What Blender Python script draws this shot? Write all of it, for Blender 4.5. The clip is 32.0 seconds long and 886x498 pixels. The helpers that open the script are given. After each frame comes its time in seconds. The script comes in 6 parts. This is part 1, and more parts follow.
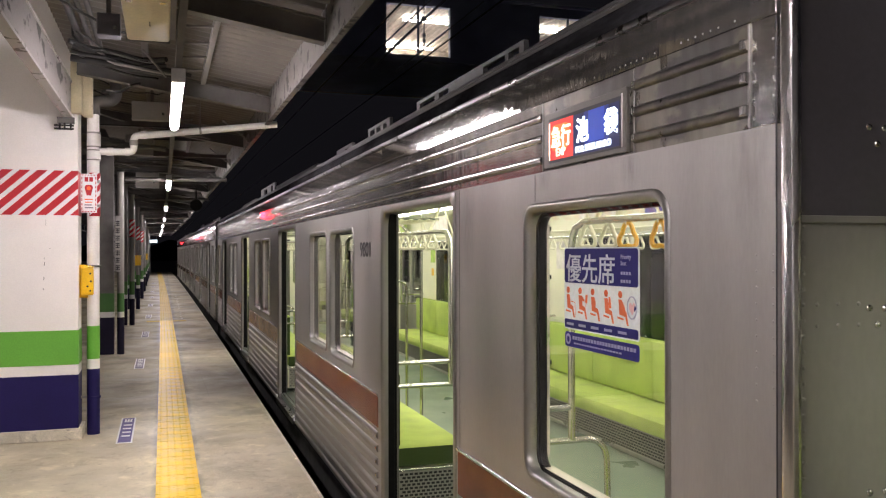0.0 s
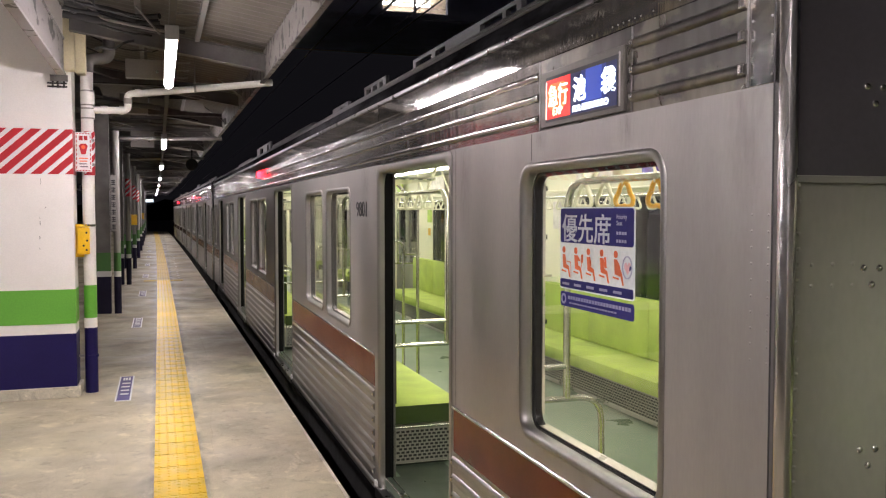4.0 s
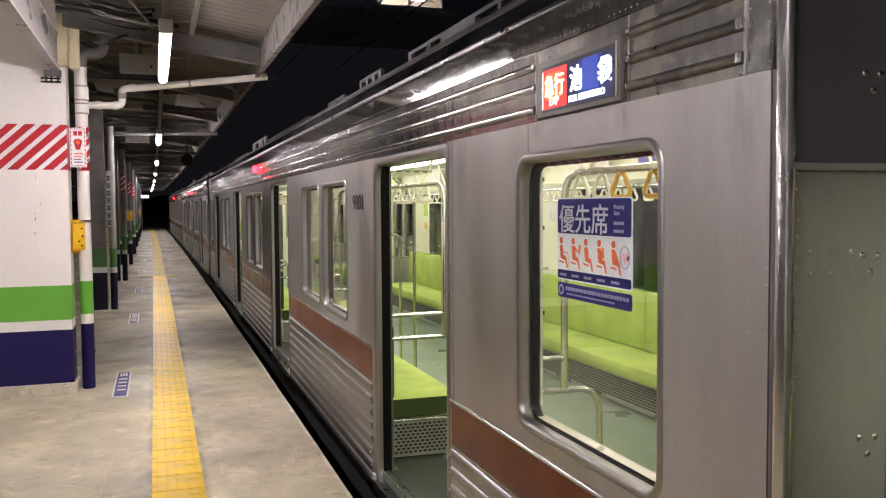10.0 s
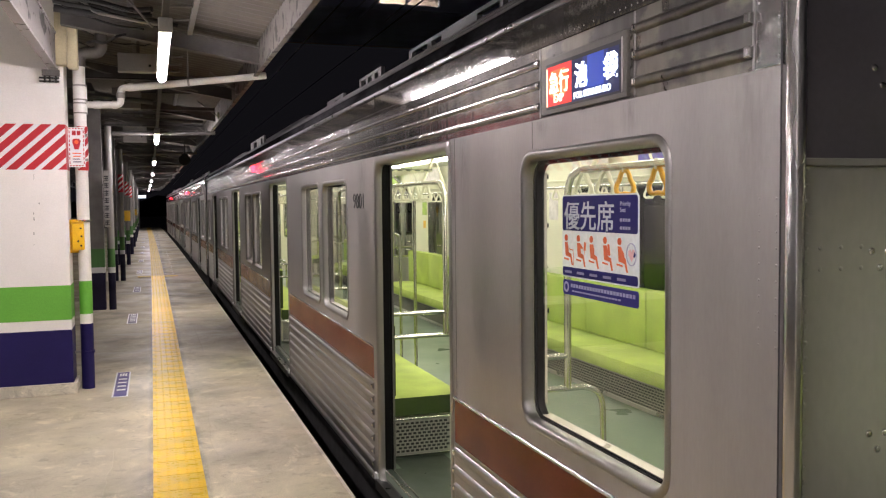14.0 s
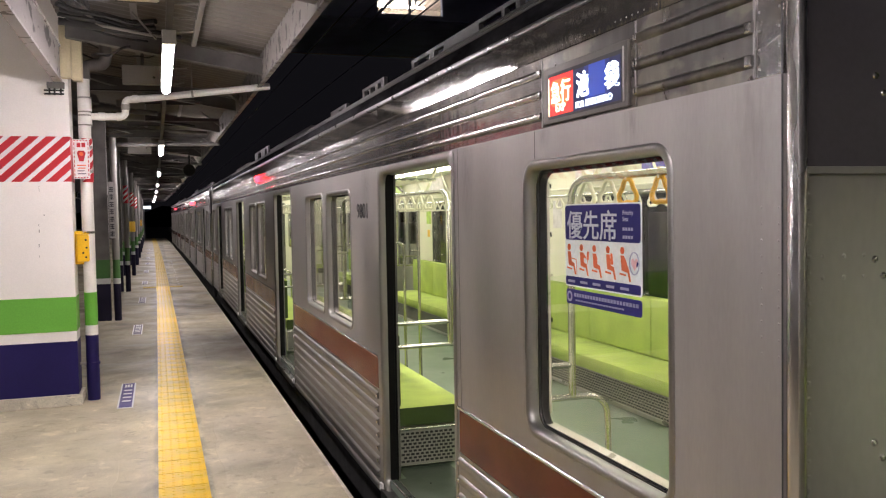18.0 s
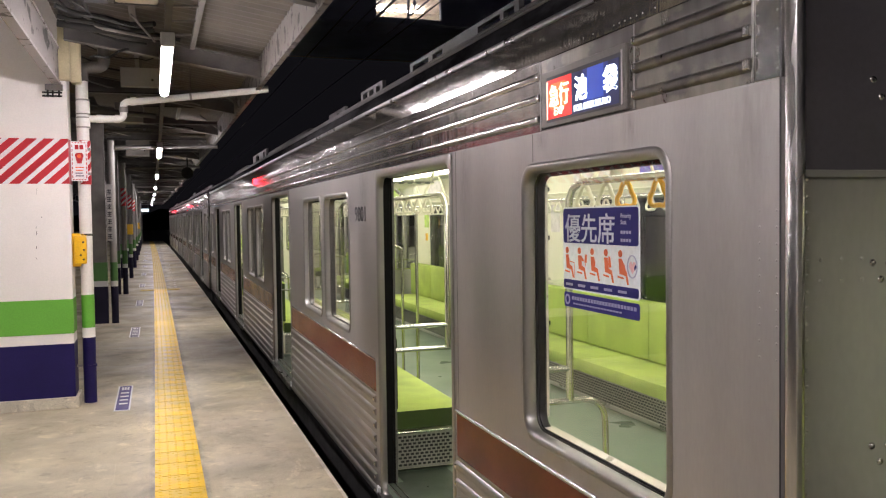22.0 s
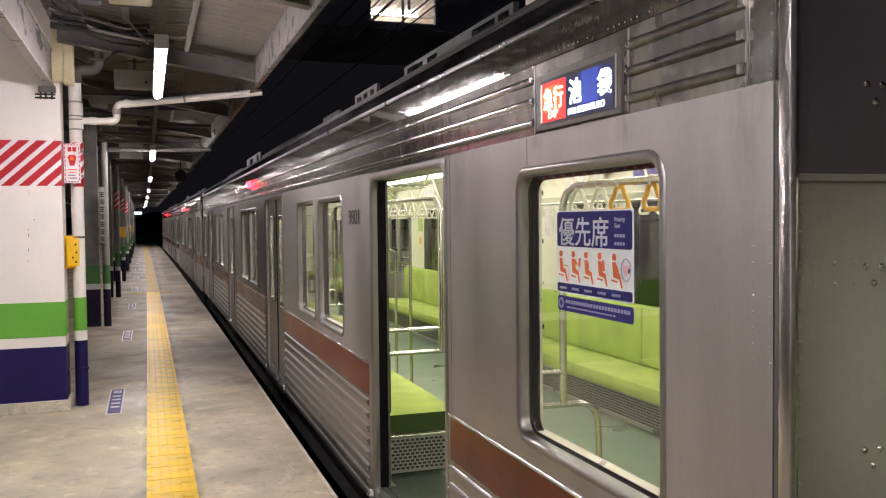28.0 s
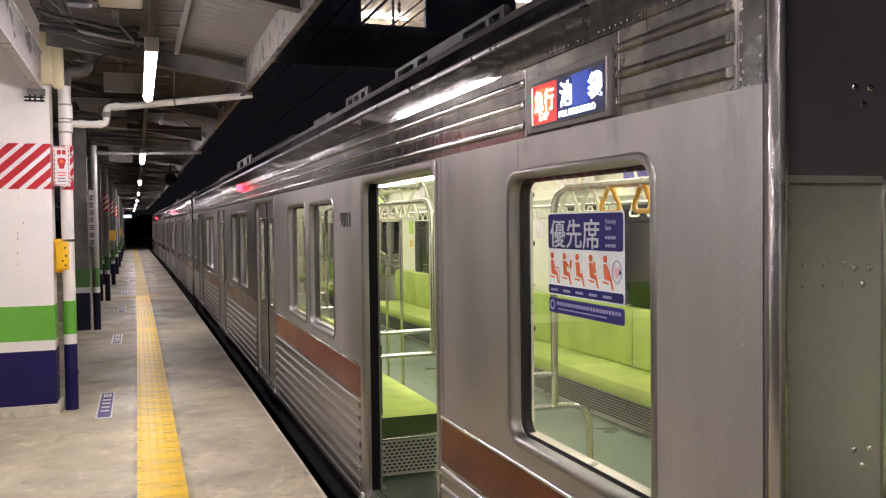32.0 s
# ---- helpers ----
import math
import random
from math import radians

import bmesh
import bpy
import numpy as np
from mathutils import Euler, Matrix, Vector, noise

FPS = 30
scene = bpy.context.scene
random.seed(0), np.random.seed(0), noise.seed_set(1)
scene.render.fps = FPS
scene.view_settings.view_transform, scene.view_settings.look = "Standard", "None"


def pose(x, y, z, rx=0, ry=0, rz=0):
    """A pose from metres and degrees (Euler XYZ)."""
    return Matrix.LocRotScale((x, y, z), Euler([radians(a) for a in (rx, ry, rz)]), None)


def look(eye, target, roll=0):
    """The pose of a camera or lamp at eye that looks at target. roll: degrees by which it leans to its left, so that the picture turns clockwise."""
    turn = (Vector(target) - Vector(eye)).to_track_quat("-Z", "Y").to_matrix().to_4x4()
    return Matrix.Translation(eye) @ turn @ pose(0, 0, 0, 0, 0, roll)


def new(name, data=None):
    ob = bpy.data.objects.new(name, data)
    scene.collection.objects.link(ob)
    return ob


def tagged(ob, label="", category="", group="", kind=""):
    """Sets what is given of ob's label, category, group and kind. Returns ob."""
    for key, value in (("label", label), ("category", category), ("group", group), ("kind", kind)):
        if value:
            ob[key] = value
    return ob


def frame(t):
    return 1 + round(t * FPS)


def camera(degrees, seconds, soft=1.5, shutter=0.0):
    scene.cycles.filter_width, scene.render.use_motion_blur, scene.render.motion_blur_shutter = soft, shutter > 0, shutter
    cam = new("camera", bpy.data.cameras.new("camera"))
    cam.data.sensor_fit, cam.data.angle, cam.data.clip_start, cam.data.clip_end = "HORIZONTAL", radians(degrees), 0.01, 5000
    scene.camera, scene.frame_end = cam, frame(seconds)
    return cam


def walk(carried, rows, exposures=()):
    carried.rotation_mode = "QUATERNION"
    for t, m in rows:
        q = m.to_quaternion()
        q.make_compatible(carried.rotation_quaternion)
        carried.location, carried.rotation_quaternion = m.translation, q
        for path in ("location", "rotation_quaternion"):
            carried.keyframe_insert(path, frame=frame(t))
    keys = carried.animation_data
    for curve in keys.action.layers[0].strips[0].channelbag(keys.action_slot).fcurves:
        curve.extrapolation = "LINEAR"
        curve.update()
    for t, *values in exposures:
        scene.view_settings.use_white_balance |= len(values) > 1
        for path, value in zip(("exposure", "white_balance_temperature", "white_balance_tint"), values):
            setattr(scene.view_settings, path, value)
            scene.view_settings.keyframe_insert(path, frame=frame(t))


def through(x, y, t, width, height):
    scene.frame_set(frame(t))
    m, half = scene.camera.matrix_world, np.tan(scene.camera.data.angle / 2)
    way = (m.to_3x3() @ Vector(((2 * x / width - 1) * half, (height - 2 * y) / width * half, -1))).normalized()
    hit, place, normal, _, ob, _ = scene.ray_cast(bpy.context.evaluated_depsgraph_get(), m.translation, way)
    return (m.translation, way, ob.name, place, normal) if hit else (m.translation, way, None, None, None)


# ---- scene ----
cam = camera(54.5, 32.0, soft=1.2)
PATH = [
    (0, (-1.219, -1.449, 1.67), (-0.602, 0.453, 1.674), -0.1),
    (0.5, (-1.215, -1.451, 1.675), (-0.597, 0.451, 1.676), -0.3),
    (1, (-1.221, -1.459, 1.676), (-0.599, 0.442, 1.686), -0.3),
    (1.5, (-1.22, -1.456, 1.678), (-0.602, 0.446, 1.686), -0.2),
    (2, (-1.222, -1.456, 1.674), (-0.609, 0.448, 1.671), -0.1),
    (2.5, (-1.22, -1.455, 1.674), (-0.607, 0.448, 1.658), -0.2),
    (3, (-1.213, -1.455, 1.671), (-0.599, 0.448, 1.63), 0.1),
    (3.5, (-1.216, -1.452, 1.669), (-0.599, 0.449, 1.599), 0.1),
    (5.5, (-1.215, -1.445, 1.669), (-0.579, 0.448, 1.564), -0.3),
    (6, (-1.217, -1.446, 1.67), (-0.59, 0.451, 1.573), -0.5),
    (6.5, (-1.214, -1.44, 1.667), (-0.592, 0.458, 1.568), -0.5),
    (7, (-1.211, -1.443, 1.662), (-0.589, 0.455, 1.562), -0.4),
    (7.5, (-1.214, -1.444, 1.666), (-0.586, 0.452, 1.569), -0.4),
    (8, (-1.216, -1.439, 1.665), (-0.586, 0.457, 1.572), -0.4),
    (8.5, (-1.211, -1.436, 1.661), (-0.584, 0.461, 1.568), -0.4),
    (9, (-1.21, -1.431, 1.663), (-0.583, 0.466, 1.56), -0.4),
    (9.5, (-1.209, -1.434, 1.661), (-0.581, 0.462, 1.558), -0.4),
    (10, (-1.215, -1.44, 1.661), (-0.584, 0.455, 1.558), -0.4),
    (10.5, (-1.213, -1.439, 1.663), (-0.585, 0.457, 1.556), -0.4),
    (11, (-1.213, -1.436, 1.662), (-0.587, 0.46, 1.551), -0.3),
    (11.5, (-1.209, -1.428, 1.659), (-0.583, 0.468, 1.548), -0.3),
    (12, (-1.218, -1.427, 1.657), (-0.588, 0.468, 1.546), -0.2),
    (12.5, (-1.228, -1.426, 1.657), (-0.596, 0.469, 1.546), -0.2),
    (13, (-1.237, -1.426, 1.659), (-0.599, 0.466, 1.549), -0.4),
    (13.5, (-1.235, -1.426, 1.657), (-0.598, 0.467, 1.55), -0.5),
    (14, (-1.235, -1.424, 1.656), (-0.598, 0.469, 1.551), -0.6),
    (14.5, (-1.232, -1.426, 1.656), (-0.595, 0.468, 1.554), -0.7),
    (16.5, (-1.236, -1.423, 1.655), (-0.607, 0.473, 1.559), -0.9),
    (17, (-1.233, -1.423, 1.657), (-0.604, 0.473, 1.565), -1.0),
    (17.5, (-1.226, -1.427, 1.655), (-0.6, 0.471, 1.57), -0.7),
    (18, (-1.23, -1.427, 1.661), (-0.603, 0.47, 1.576), -1.0),
    (18.5, (-1.225, -1.424, 1.657), (-0.597, 0.474, 1.577), -0.9),
    (19, (-1.228, -1.425, 1.66), (-0.596, 0.47, 1.58), -1.1),
    (19.5, (-1.229, -1.43, 1.658), (-0.594, 0.465, 1.58), -1.0),
    (20, (-1.231, -1.434, 1.658), (-0.6, 0.462, 1.582), -1.1),
    (20.5, (-1.23, -1.429, 1.659), (-0.599, 0.468, 1.583), -1.0),
    (21, (-1.233, -1.427, 1.657), (-0.601, 0.469, 1.582), -0.9),
    (21.5, (-1.233, -1.424, 1.658), (-0.601, 0.472, 1.58), -0.9),
    (22, (-1.23, -1.426, 1.657), (-0.598, 0.47, 1.581), -0.8),
    (22.5, (-1.23, -1.428, 1.66), (-0.598, 0.468, 1.583), -0.8),
    (23, (-1.23, -1.427, 1.658), (-0.598, 0.469, 1.584), -0.7),
    (23.5, (-1.236, -1.427, 1.657), (-0.6, 0.467, 1.584), -0.8),
    (24, (-1.231, -1.425, 1.656), (-0.594, 0.47, 1.584), -0.7),
    (24.5, (-1.222, -1.416, 1.658), (-0.587, 0.48, 1.586), -0.6),
    (25, (-1.226, -1.418, 1.655), (-0.59, 0.477, 1.584), -0.6),
    (25.5, (-1.232, -1.42, 1.657), (-0.593, 0.474, 1.585), -0.8),
    (27.5, (-1.233, -1.426, 1.654), (-0.589, 0.466, 1.587), -0.6),
    (28, (-1.229, -1.422, 1.654), (-0.583, 0.469, 1.587), -0.6),
    (28.5, (-1.228, -1.427, 1.657), (-0.578, 0.463, 1.59), -0.8),
    (29, (-1.231, -1.434, 1.656), (-0.576, 0.455, 1.592), -0.7),
    (29.5, (-1.235, -1.435, 1.654), (-0.578, 0.453, 1.593), -0.7),
    (30, (-1.234, -1.431, 1.655), (-0.575, 0.457, 1.593), -0.7),
    (30.5, (-1.229, -1.422, 1.659), (-0.569, 0.464, 1.593), -0.9),
    (31, (-1.227, -1.427, 1.652), (-0.564, 0.459, 1.589), -0.7),
    (31.5, (-1.233, -1.428, 1.653), (-0.567, 0.457, 1.59), -0.7),
    (32, (-1.234, -1.427, 1.653), (-0.567, 0.458, 1.592), -0.7),
]
walk(cam, [(t, look(eye, target, roll)) for t, eye, target, roll in PATH])

# ---- light: night, lit by the platform tubes and the car's own ceiling tubes ----
world = bpy.data.worlds.new("night")
scene.world = world
world.use_nodes = True
world.node_tree.nodes["Background"].inputs[0].default_value = (0.60, 0.56, 0.72, 1)
world.node_tree.nodes["Background"].inputs[1].default_value = 0.0088
scene.view_settings.exposure = 0.0


# ---- materials ----
def material(name, base, rough=0.5, metal=0.0, vary=0.12, scale=6.0, stretch=(1, 1, 1), bump=0.0, bump_scale=60.0, fine=80.0,
             fine_amount=0.06, rough_vary=0.1, spots=0.0, spot_colour=(0.05, 0.04, 0.03), spot_scale=3.0, piece=0.0, spec=0.5, through=0.0):
    m = bpy.data.materials.new(name)
    m.use_nodes = True
    nt = m.node_tree
    N, L = nt.nodes, nt.links
    b = N["Principled BSDF"]
    b.inputs["Metallic"].default_value = metal
    b.inputs["Specular IOR Level"].default_value = spec
    tc = N.new("ShaderNodeTexCoord")
    mp = N.new("ShaderNodeMapping")
    mp.inputs["Scale"].default_value = stretch
    L.new(tc.outputs["Object"], mp.inputs[0])

    def noise_node(sc, detail=4.0):
        n = N.new("ShaderNodeTexNoise")
        n.inputs["Scale"].default_value = sc
        n.inputs["Detail"].default_value = detail
        L.new(mp.outputs[0], n.inputs["Vector"])
        return n

    big, small = noise_node(scale), noise_node(fine, 3.0)

    def ramp(src, lo, hi, a=0.3, z=0.7):
        r = N.new("ShaderNodeMapRange")
        r.inputs[1].default_value, r.inputs[2].default_value = a, z
        r.inputs[3].default_value, r.inputs[4].default_value = lo, hi
        L.new(src, r.inputs[0])
        return r.outputs[0]

    def times(a, c):
        x = N.new("ShaderNodeMath")
        x.operation = "MULTIPLY"
        L.new(a, x.inputs[0])
        L.new(c, x.inputs[1])
        return x.outputs[0]

    value = times(ramp(big.outputs[0], 1 - vary, 1 + vary), ramp(small.outputs[0], 1 - fine_amount, 1 + fine_amount))
    if piece:
        oi = N.new("ShaderNodeObjectInfo")
        value = times(value, ramp(oi.outputs["Random"], 1 - piece, 1 + piece, 0, 1))
    sc = N.new("ShaderNodeVectorMath")
    sc.operation = "SCALE"
    sc.inputs[0].default_value = base[:3]
    L.new(value, sc.inputs["Scale"])
    colour = sc.outputs[0]
    if spots:
        sp = noise_node(spot_scale, 6.0)
        mask = ramp(sp.outputs[0], 0, 1, 0.62 - 0.3 * spots, 0.66 - 0.25 * spots)
        mx = N.new("ShaderNodeMix")
        mx.data_type = "RGBA"
        L.new(mask, mx.inputs[0])
        L.new(colour, mx.inputs[6])
        mx.inputs[7].default_value = (*spot_colour, 1)
        colour = mx.outputs[2]
    L.new(colour, b.inputs["Base Color"])
    L.new(ramp(big.outputs[0], max(rough - rough_vary, 0.02), min(rough + rough_vary, 1)), b.inputs["Roughness"])
    if bump:
        bp = N.new("ShaderNodeBump")
        bp.inputs["Strength"].default_value = bump
        bp.inputs["Distance"].default_value = 0.004
        bn = noise_node(bump_scale, 4.0)
        L.new(bn.outputs[0], bp.inputs["Height"])
        L.new(bp.outputs[0], b.inputs["Normal"])
    if through:
        tr, mixer = N.new("ShaderNodeBsdfTranslucent"), N.new("ShaderNodeMixShader")
        L.new(colour, tr.inputs[0])
        mixer.inputs[0].default_value = through
        L.new(b.outputs[0], mixer.inputs[1])
        L.new(tr.outputs[0], mixer.inputs[2])
        L.new(mixer.outputs[0], N["Material Output"].inputs[0])
    return m


def glow(name, colour, strength):
    m = bpy.data.materials.new(name)
    m.use_nodes = True
    b = m.node_tree.nodes["Principled BSDF"]
    b.inputs["Base Color"].default_value = (*[min(c, 0.8) for c in colour], 1)
    b.inputs["Emission Color"].default_value = (*colour, 1)
    b.inputs["Emission Strength"].default_value = strength
    return m


def glass_material(name, tint=(1, 1, 1)):
    m = bpy.data.materials.new(name)
    m.use_nodes = True
    b = m.node_tree.nodes["Principled BSDF"]
    b.inputs["Base Color"].default_value = (*tint, 1)
    b.inputs["Roughness"].default_value = 0.0
    b.inputs["Transmission Weight"].default_value = 1.0
    b.inputs["IOR"].default_value = 1.28
    return m


STEEL = material("stainless_steel", (0.375, 0.362, 0.35), 0.41, 0.72, 0.22, 2.0, (1, 1.2, 0.3), 0.035, 9, 90, 0.03, 0.12)


def rippled_material(name, base, beige, rough, ripple, spread, dents=0.0, metal=1.0):
    """Thin sheet steel that waves along its length; beige patches stand in for reflections."""
    m = bpy.data.materials.new(name)
    m.use_nodes = True
    N, L = m.node_tree.nodes, m.node_tree.links
    b = N["Principled BSDF"]
    b.inputs["Metallic"].default_value = metal
    tc = N.new("ShaderNodeTexCoord")

    def noise_node(scale, detail, stretch):
        mp = N.new("ShaderNodeMapping")
        mp.inputs["Scale"].default_value = stretch
        L.new(tc.outputs["Object"], mp.inputs[0])
        n = N.new("ShaderNodeTexNoise")
        n.inputs["Scale"].default_value, n.inputs["Detail"].default_value = scale, detail
        L.new(mp.outputs[0], n.inputs["Vector"])
        return n.outputs[0]

    def span(src, a, z, lo, hi):
        r = N.new("ShaderNodeMapRange")
        for k, v in enumerate((a, z, lo, hi)):
            r.inputs[k + 1].default_value = v
        L.new(src, r.inputs[0])
        return r.outputs[0]

    mx = N.new("ShaderNodeMix")
    mx.data_type = "RGBA"
    L.new(span(noise_node(4.0, 5, (1, 1.2, 2.0)), 0.50, 0.56, 0, 1), mx.inputs[0])
    mx.inputs[6].default_value, mx.inputs[7].default_value = (*base, 1), (*beige, 1)
    sc = N.new("ShaderNodeVectorMath")
    sc.operation = "SCALE"
    L.new(mx.outputs[2], sc.inputs[0])
    L.new(span(noise_node(22.0, 5, (1, 1, 0.25)), 0.3, 0.7, 0.80, 1.18), sc.inputs["Scale"])
    L.new(sc.outputs[0], b.inputs["Base Color"])
    L.new(span(noise_node(9.0, 6, (1, 1, 0.6)), 0.35, 0.65, rough - spread, rough + spread), b.inputs["Roughness"])
    add = N.new("ShaderNodeMath")
    add.operation = "ADD"
    L.new(noise_node(34.0, 2, (1, 1, 0.02)), add.inputs[0])
    L.new(span(noise_node(7.0, 2, (1, 1, 0.02)), 0, 1, 0, 1.2), add.inputs[1])
    bp = N.new("ShaderNodeBump")
    bp.inputs["Strength"].default_value, bp.inputs["Distance"].default_value = ripple, 0.004
    L.new(add.outputs[0], bp.inputs["Height"])
    dent = N.new("ShaderNodeBump")
    dent.inputs["Strength"].default_value, dent.inputs["Distance"].default_value = dents, 0.004
    L.new(noise_node(11.0, 1, (1, 0.8, 1.3)), dent.inputs["Height"])
    L.new(bp.outputs[0], dent.inputs["Normal"])
    L.new(dent.outputs[0], b.inputs["Normal"])
    return m


STEEL_SMOOTH = rippled_material("smooth_steel", (0.25, 0.24, 0.232), (0.29, 0.275, 0.255), 0.06, 0.07, 0.012, 0.02, 0.84)
GUTTER = material("gutter_steel", (0.105, 0.102, 0.1), 0.33, 1.0, 0.3, 12, (1, 1, 1), 0.2, 60)
JAMB = material("jamb_paint", (0.12, 0.117, 0.105), 0.4, 0, 0.12, 6)
STEEL_SATIN = material("satin_steel", (0.54, 0.52, 0.50), 0.31, 1.0, 0.1, 4, (1, 1, 1), 0.06, 30, 120, 0.06, 0.08)
STEEL_FRAME = material("pressed_steel", (0.335, 0.325, 0.313), 0.36, 1.0, 0.08, 2, (1, 1, 1), 0.0, 30, 120, 0.03, 0.03)
POST_STEEL = material("post_steel", (0.66, 0.645, 0.63), 0.27, 1.0, 0.08, 6, (1, 1, 0.2), 0.04, 40, 120, 0.05, 0.05)
DISPLAY_CASE = material("display_case_steel", (0.125, 0.118, 0.108), 0.4, 0.6, 0.14, 8, (1, 1, 1), 0.05, 40)
FRAME_CREAM = material("aged_cream_metal", (0.52, 0.49, 0.40), 0.35, 0.3, 0.08, 6)
STEEL_TRIM = material("trim_steel", (0.68, 0.67, 0.65), 0.16, 1.0, 0.06, 5, (1, 1, 1), 0.03, 60, 200, 0.05, 0.05)
STEEL_BRIGHT = material("polished_steel", (0.62, 0.61, 0.59), 0.2, 1.0, 0.08, 5, (1, 1, 1), 0.05, 60, 200, 0.05, 0.06)
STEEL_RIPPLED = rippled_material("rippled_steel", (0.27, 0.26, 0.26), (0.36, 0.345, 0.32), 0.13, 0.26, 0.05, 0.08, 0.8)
END_PAINT = material("car_end_steel", (0.232, 0.229, 0.198), 0.42, 0.5, 0.16, 1.6, (1, 1, 0.5), 0.06, 9, 60, 0.03, 0.1)
ROOF_GREY = material("roof_gear_paint", (0.06, 0.06, 0.062), 0.6, 0, 0.15, 4)
ROOF_PAINT = material("roof_paint", (0.02, 0.02, 0.022), 0.8, 0.0, 0.6, 9, (1, 0.3, 1), 0.5, 30, 60, 0.2, spec=0.0)
BROWN = material("maroon_stripe", (0.118, 0.0225, 0.013), 0.22, 0.0, 0.26, 2.0, (1, 1, 1.6), 0.05, 8, 90, 0.06, 0.06, spec=0.15)
RUBBER = material("black_rubber", (0.008, 0.008, 0.008), 0.65, spec=0.08)
DARK_FLOOR = material("worn_floor", (0.04, 0.055, 0.040), 0.35, 0, 0.3, 6, (1, 1, 1), 0.1, 60)
UNDER = material("underframe", (0.02, 0.02, 0.02), 0.8)
GLASS = glass_material("window_glass")
CREAM = material("cream_panel", (0.80, 0.78, 0.64), 0.4, 0, 0.04, 3)
CEIL = material("car_ceiling_white", (0.82, 0.82, 0.76), 0.45, 0, 0.03, 3)
LINO = material("green_linoleum", (0.18, 0.235, 0.175), 0.36, 0, 0.08, 2, (1, 1, 1), 0.0, 80, 60, 0.04)
SEAT = material("lime_moquette", (0.42, 0.52, 0.125), 0.8, 0, 0.16, 4, (1, 1, 1), 0.3, 500, 600, 0.14)
PERF = material("grille_steel", (0.34, 0.33, 0.30), 0.45, 0.5)


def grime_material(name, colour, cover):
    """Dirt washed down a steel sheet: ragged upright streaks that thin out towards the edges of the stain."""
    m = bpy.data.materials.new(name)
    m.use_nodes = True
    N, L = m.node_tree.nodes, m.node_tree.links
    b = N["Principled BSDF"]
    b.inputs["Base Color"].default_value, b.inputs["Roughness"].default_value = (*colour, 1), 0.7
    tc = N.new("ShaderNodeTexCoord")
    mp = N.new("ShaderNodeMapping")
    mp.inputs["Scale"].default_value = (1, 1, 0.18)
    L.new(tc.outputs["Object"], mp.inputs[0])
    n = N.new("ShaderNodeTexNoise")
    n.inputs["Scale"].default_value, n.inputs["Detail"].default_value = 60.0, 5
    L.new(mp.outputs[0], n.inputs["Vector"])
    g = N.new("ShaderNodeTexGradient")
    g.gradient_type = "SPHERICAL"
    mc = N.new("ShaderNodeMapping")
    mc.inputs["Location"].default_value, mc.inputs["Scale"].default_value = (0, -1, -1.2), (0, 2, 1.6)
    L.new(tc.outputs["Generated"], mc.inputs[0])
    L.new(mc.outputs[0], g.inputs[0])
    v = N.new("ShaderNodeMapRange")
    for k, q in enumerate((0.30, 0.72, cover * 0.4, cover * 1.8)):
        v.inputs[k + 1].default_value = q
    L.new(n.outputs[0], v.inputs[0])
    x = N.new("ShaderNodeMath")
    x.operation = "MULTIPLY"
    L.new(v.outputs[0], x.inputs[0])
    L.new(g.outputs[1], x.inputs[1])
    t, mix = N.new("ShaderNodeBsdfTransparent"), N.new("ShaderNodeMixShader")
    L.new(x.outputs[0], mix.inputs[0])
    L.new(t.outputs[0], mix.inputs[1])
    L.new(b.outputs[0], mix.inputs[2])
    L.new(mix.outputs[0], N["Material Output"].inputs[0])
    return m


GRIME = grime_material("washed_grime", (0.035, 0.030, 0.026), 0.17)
DARK = material("dark_void", (0.02, 0.02, 0.02), 0.7)
TUBE = glow("car_tube", (1.0, 0.95, 0.80), 16.3)
LAMP = glow("platform_tube", (1.0, 0.895, 0.92), 125.0)
RED_GLOW = glow("red_lamp", (1.0, 0.007, 0.013), 34.0)


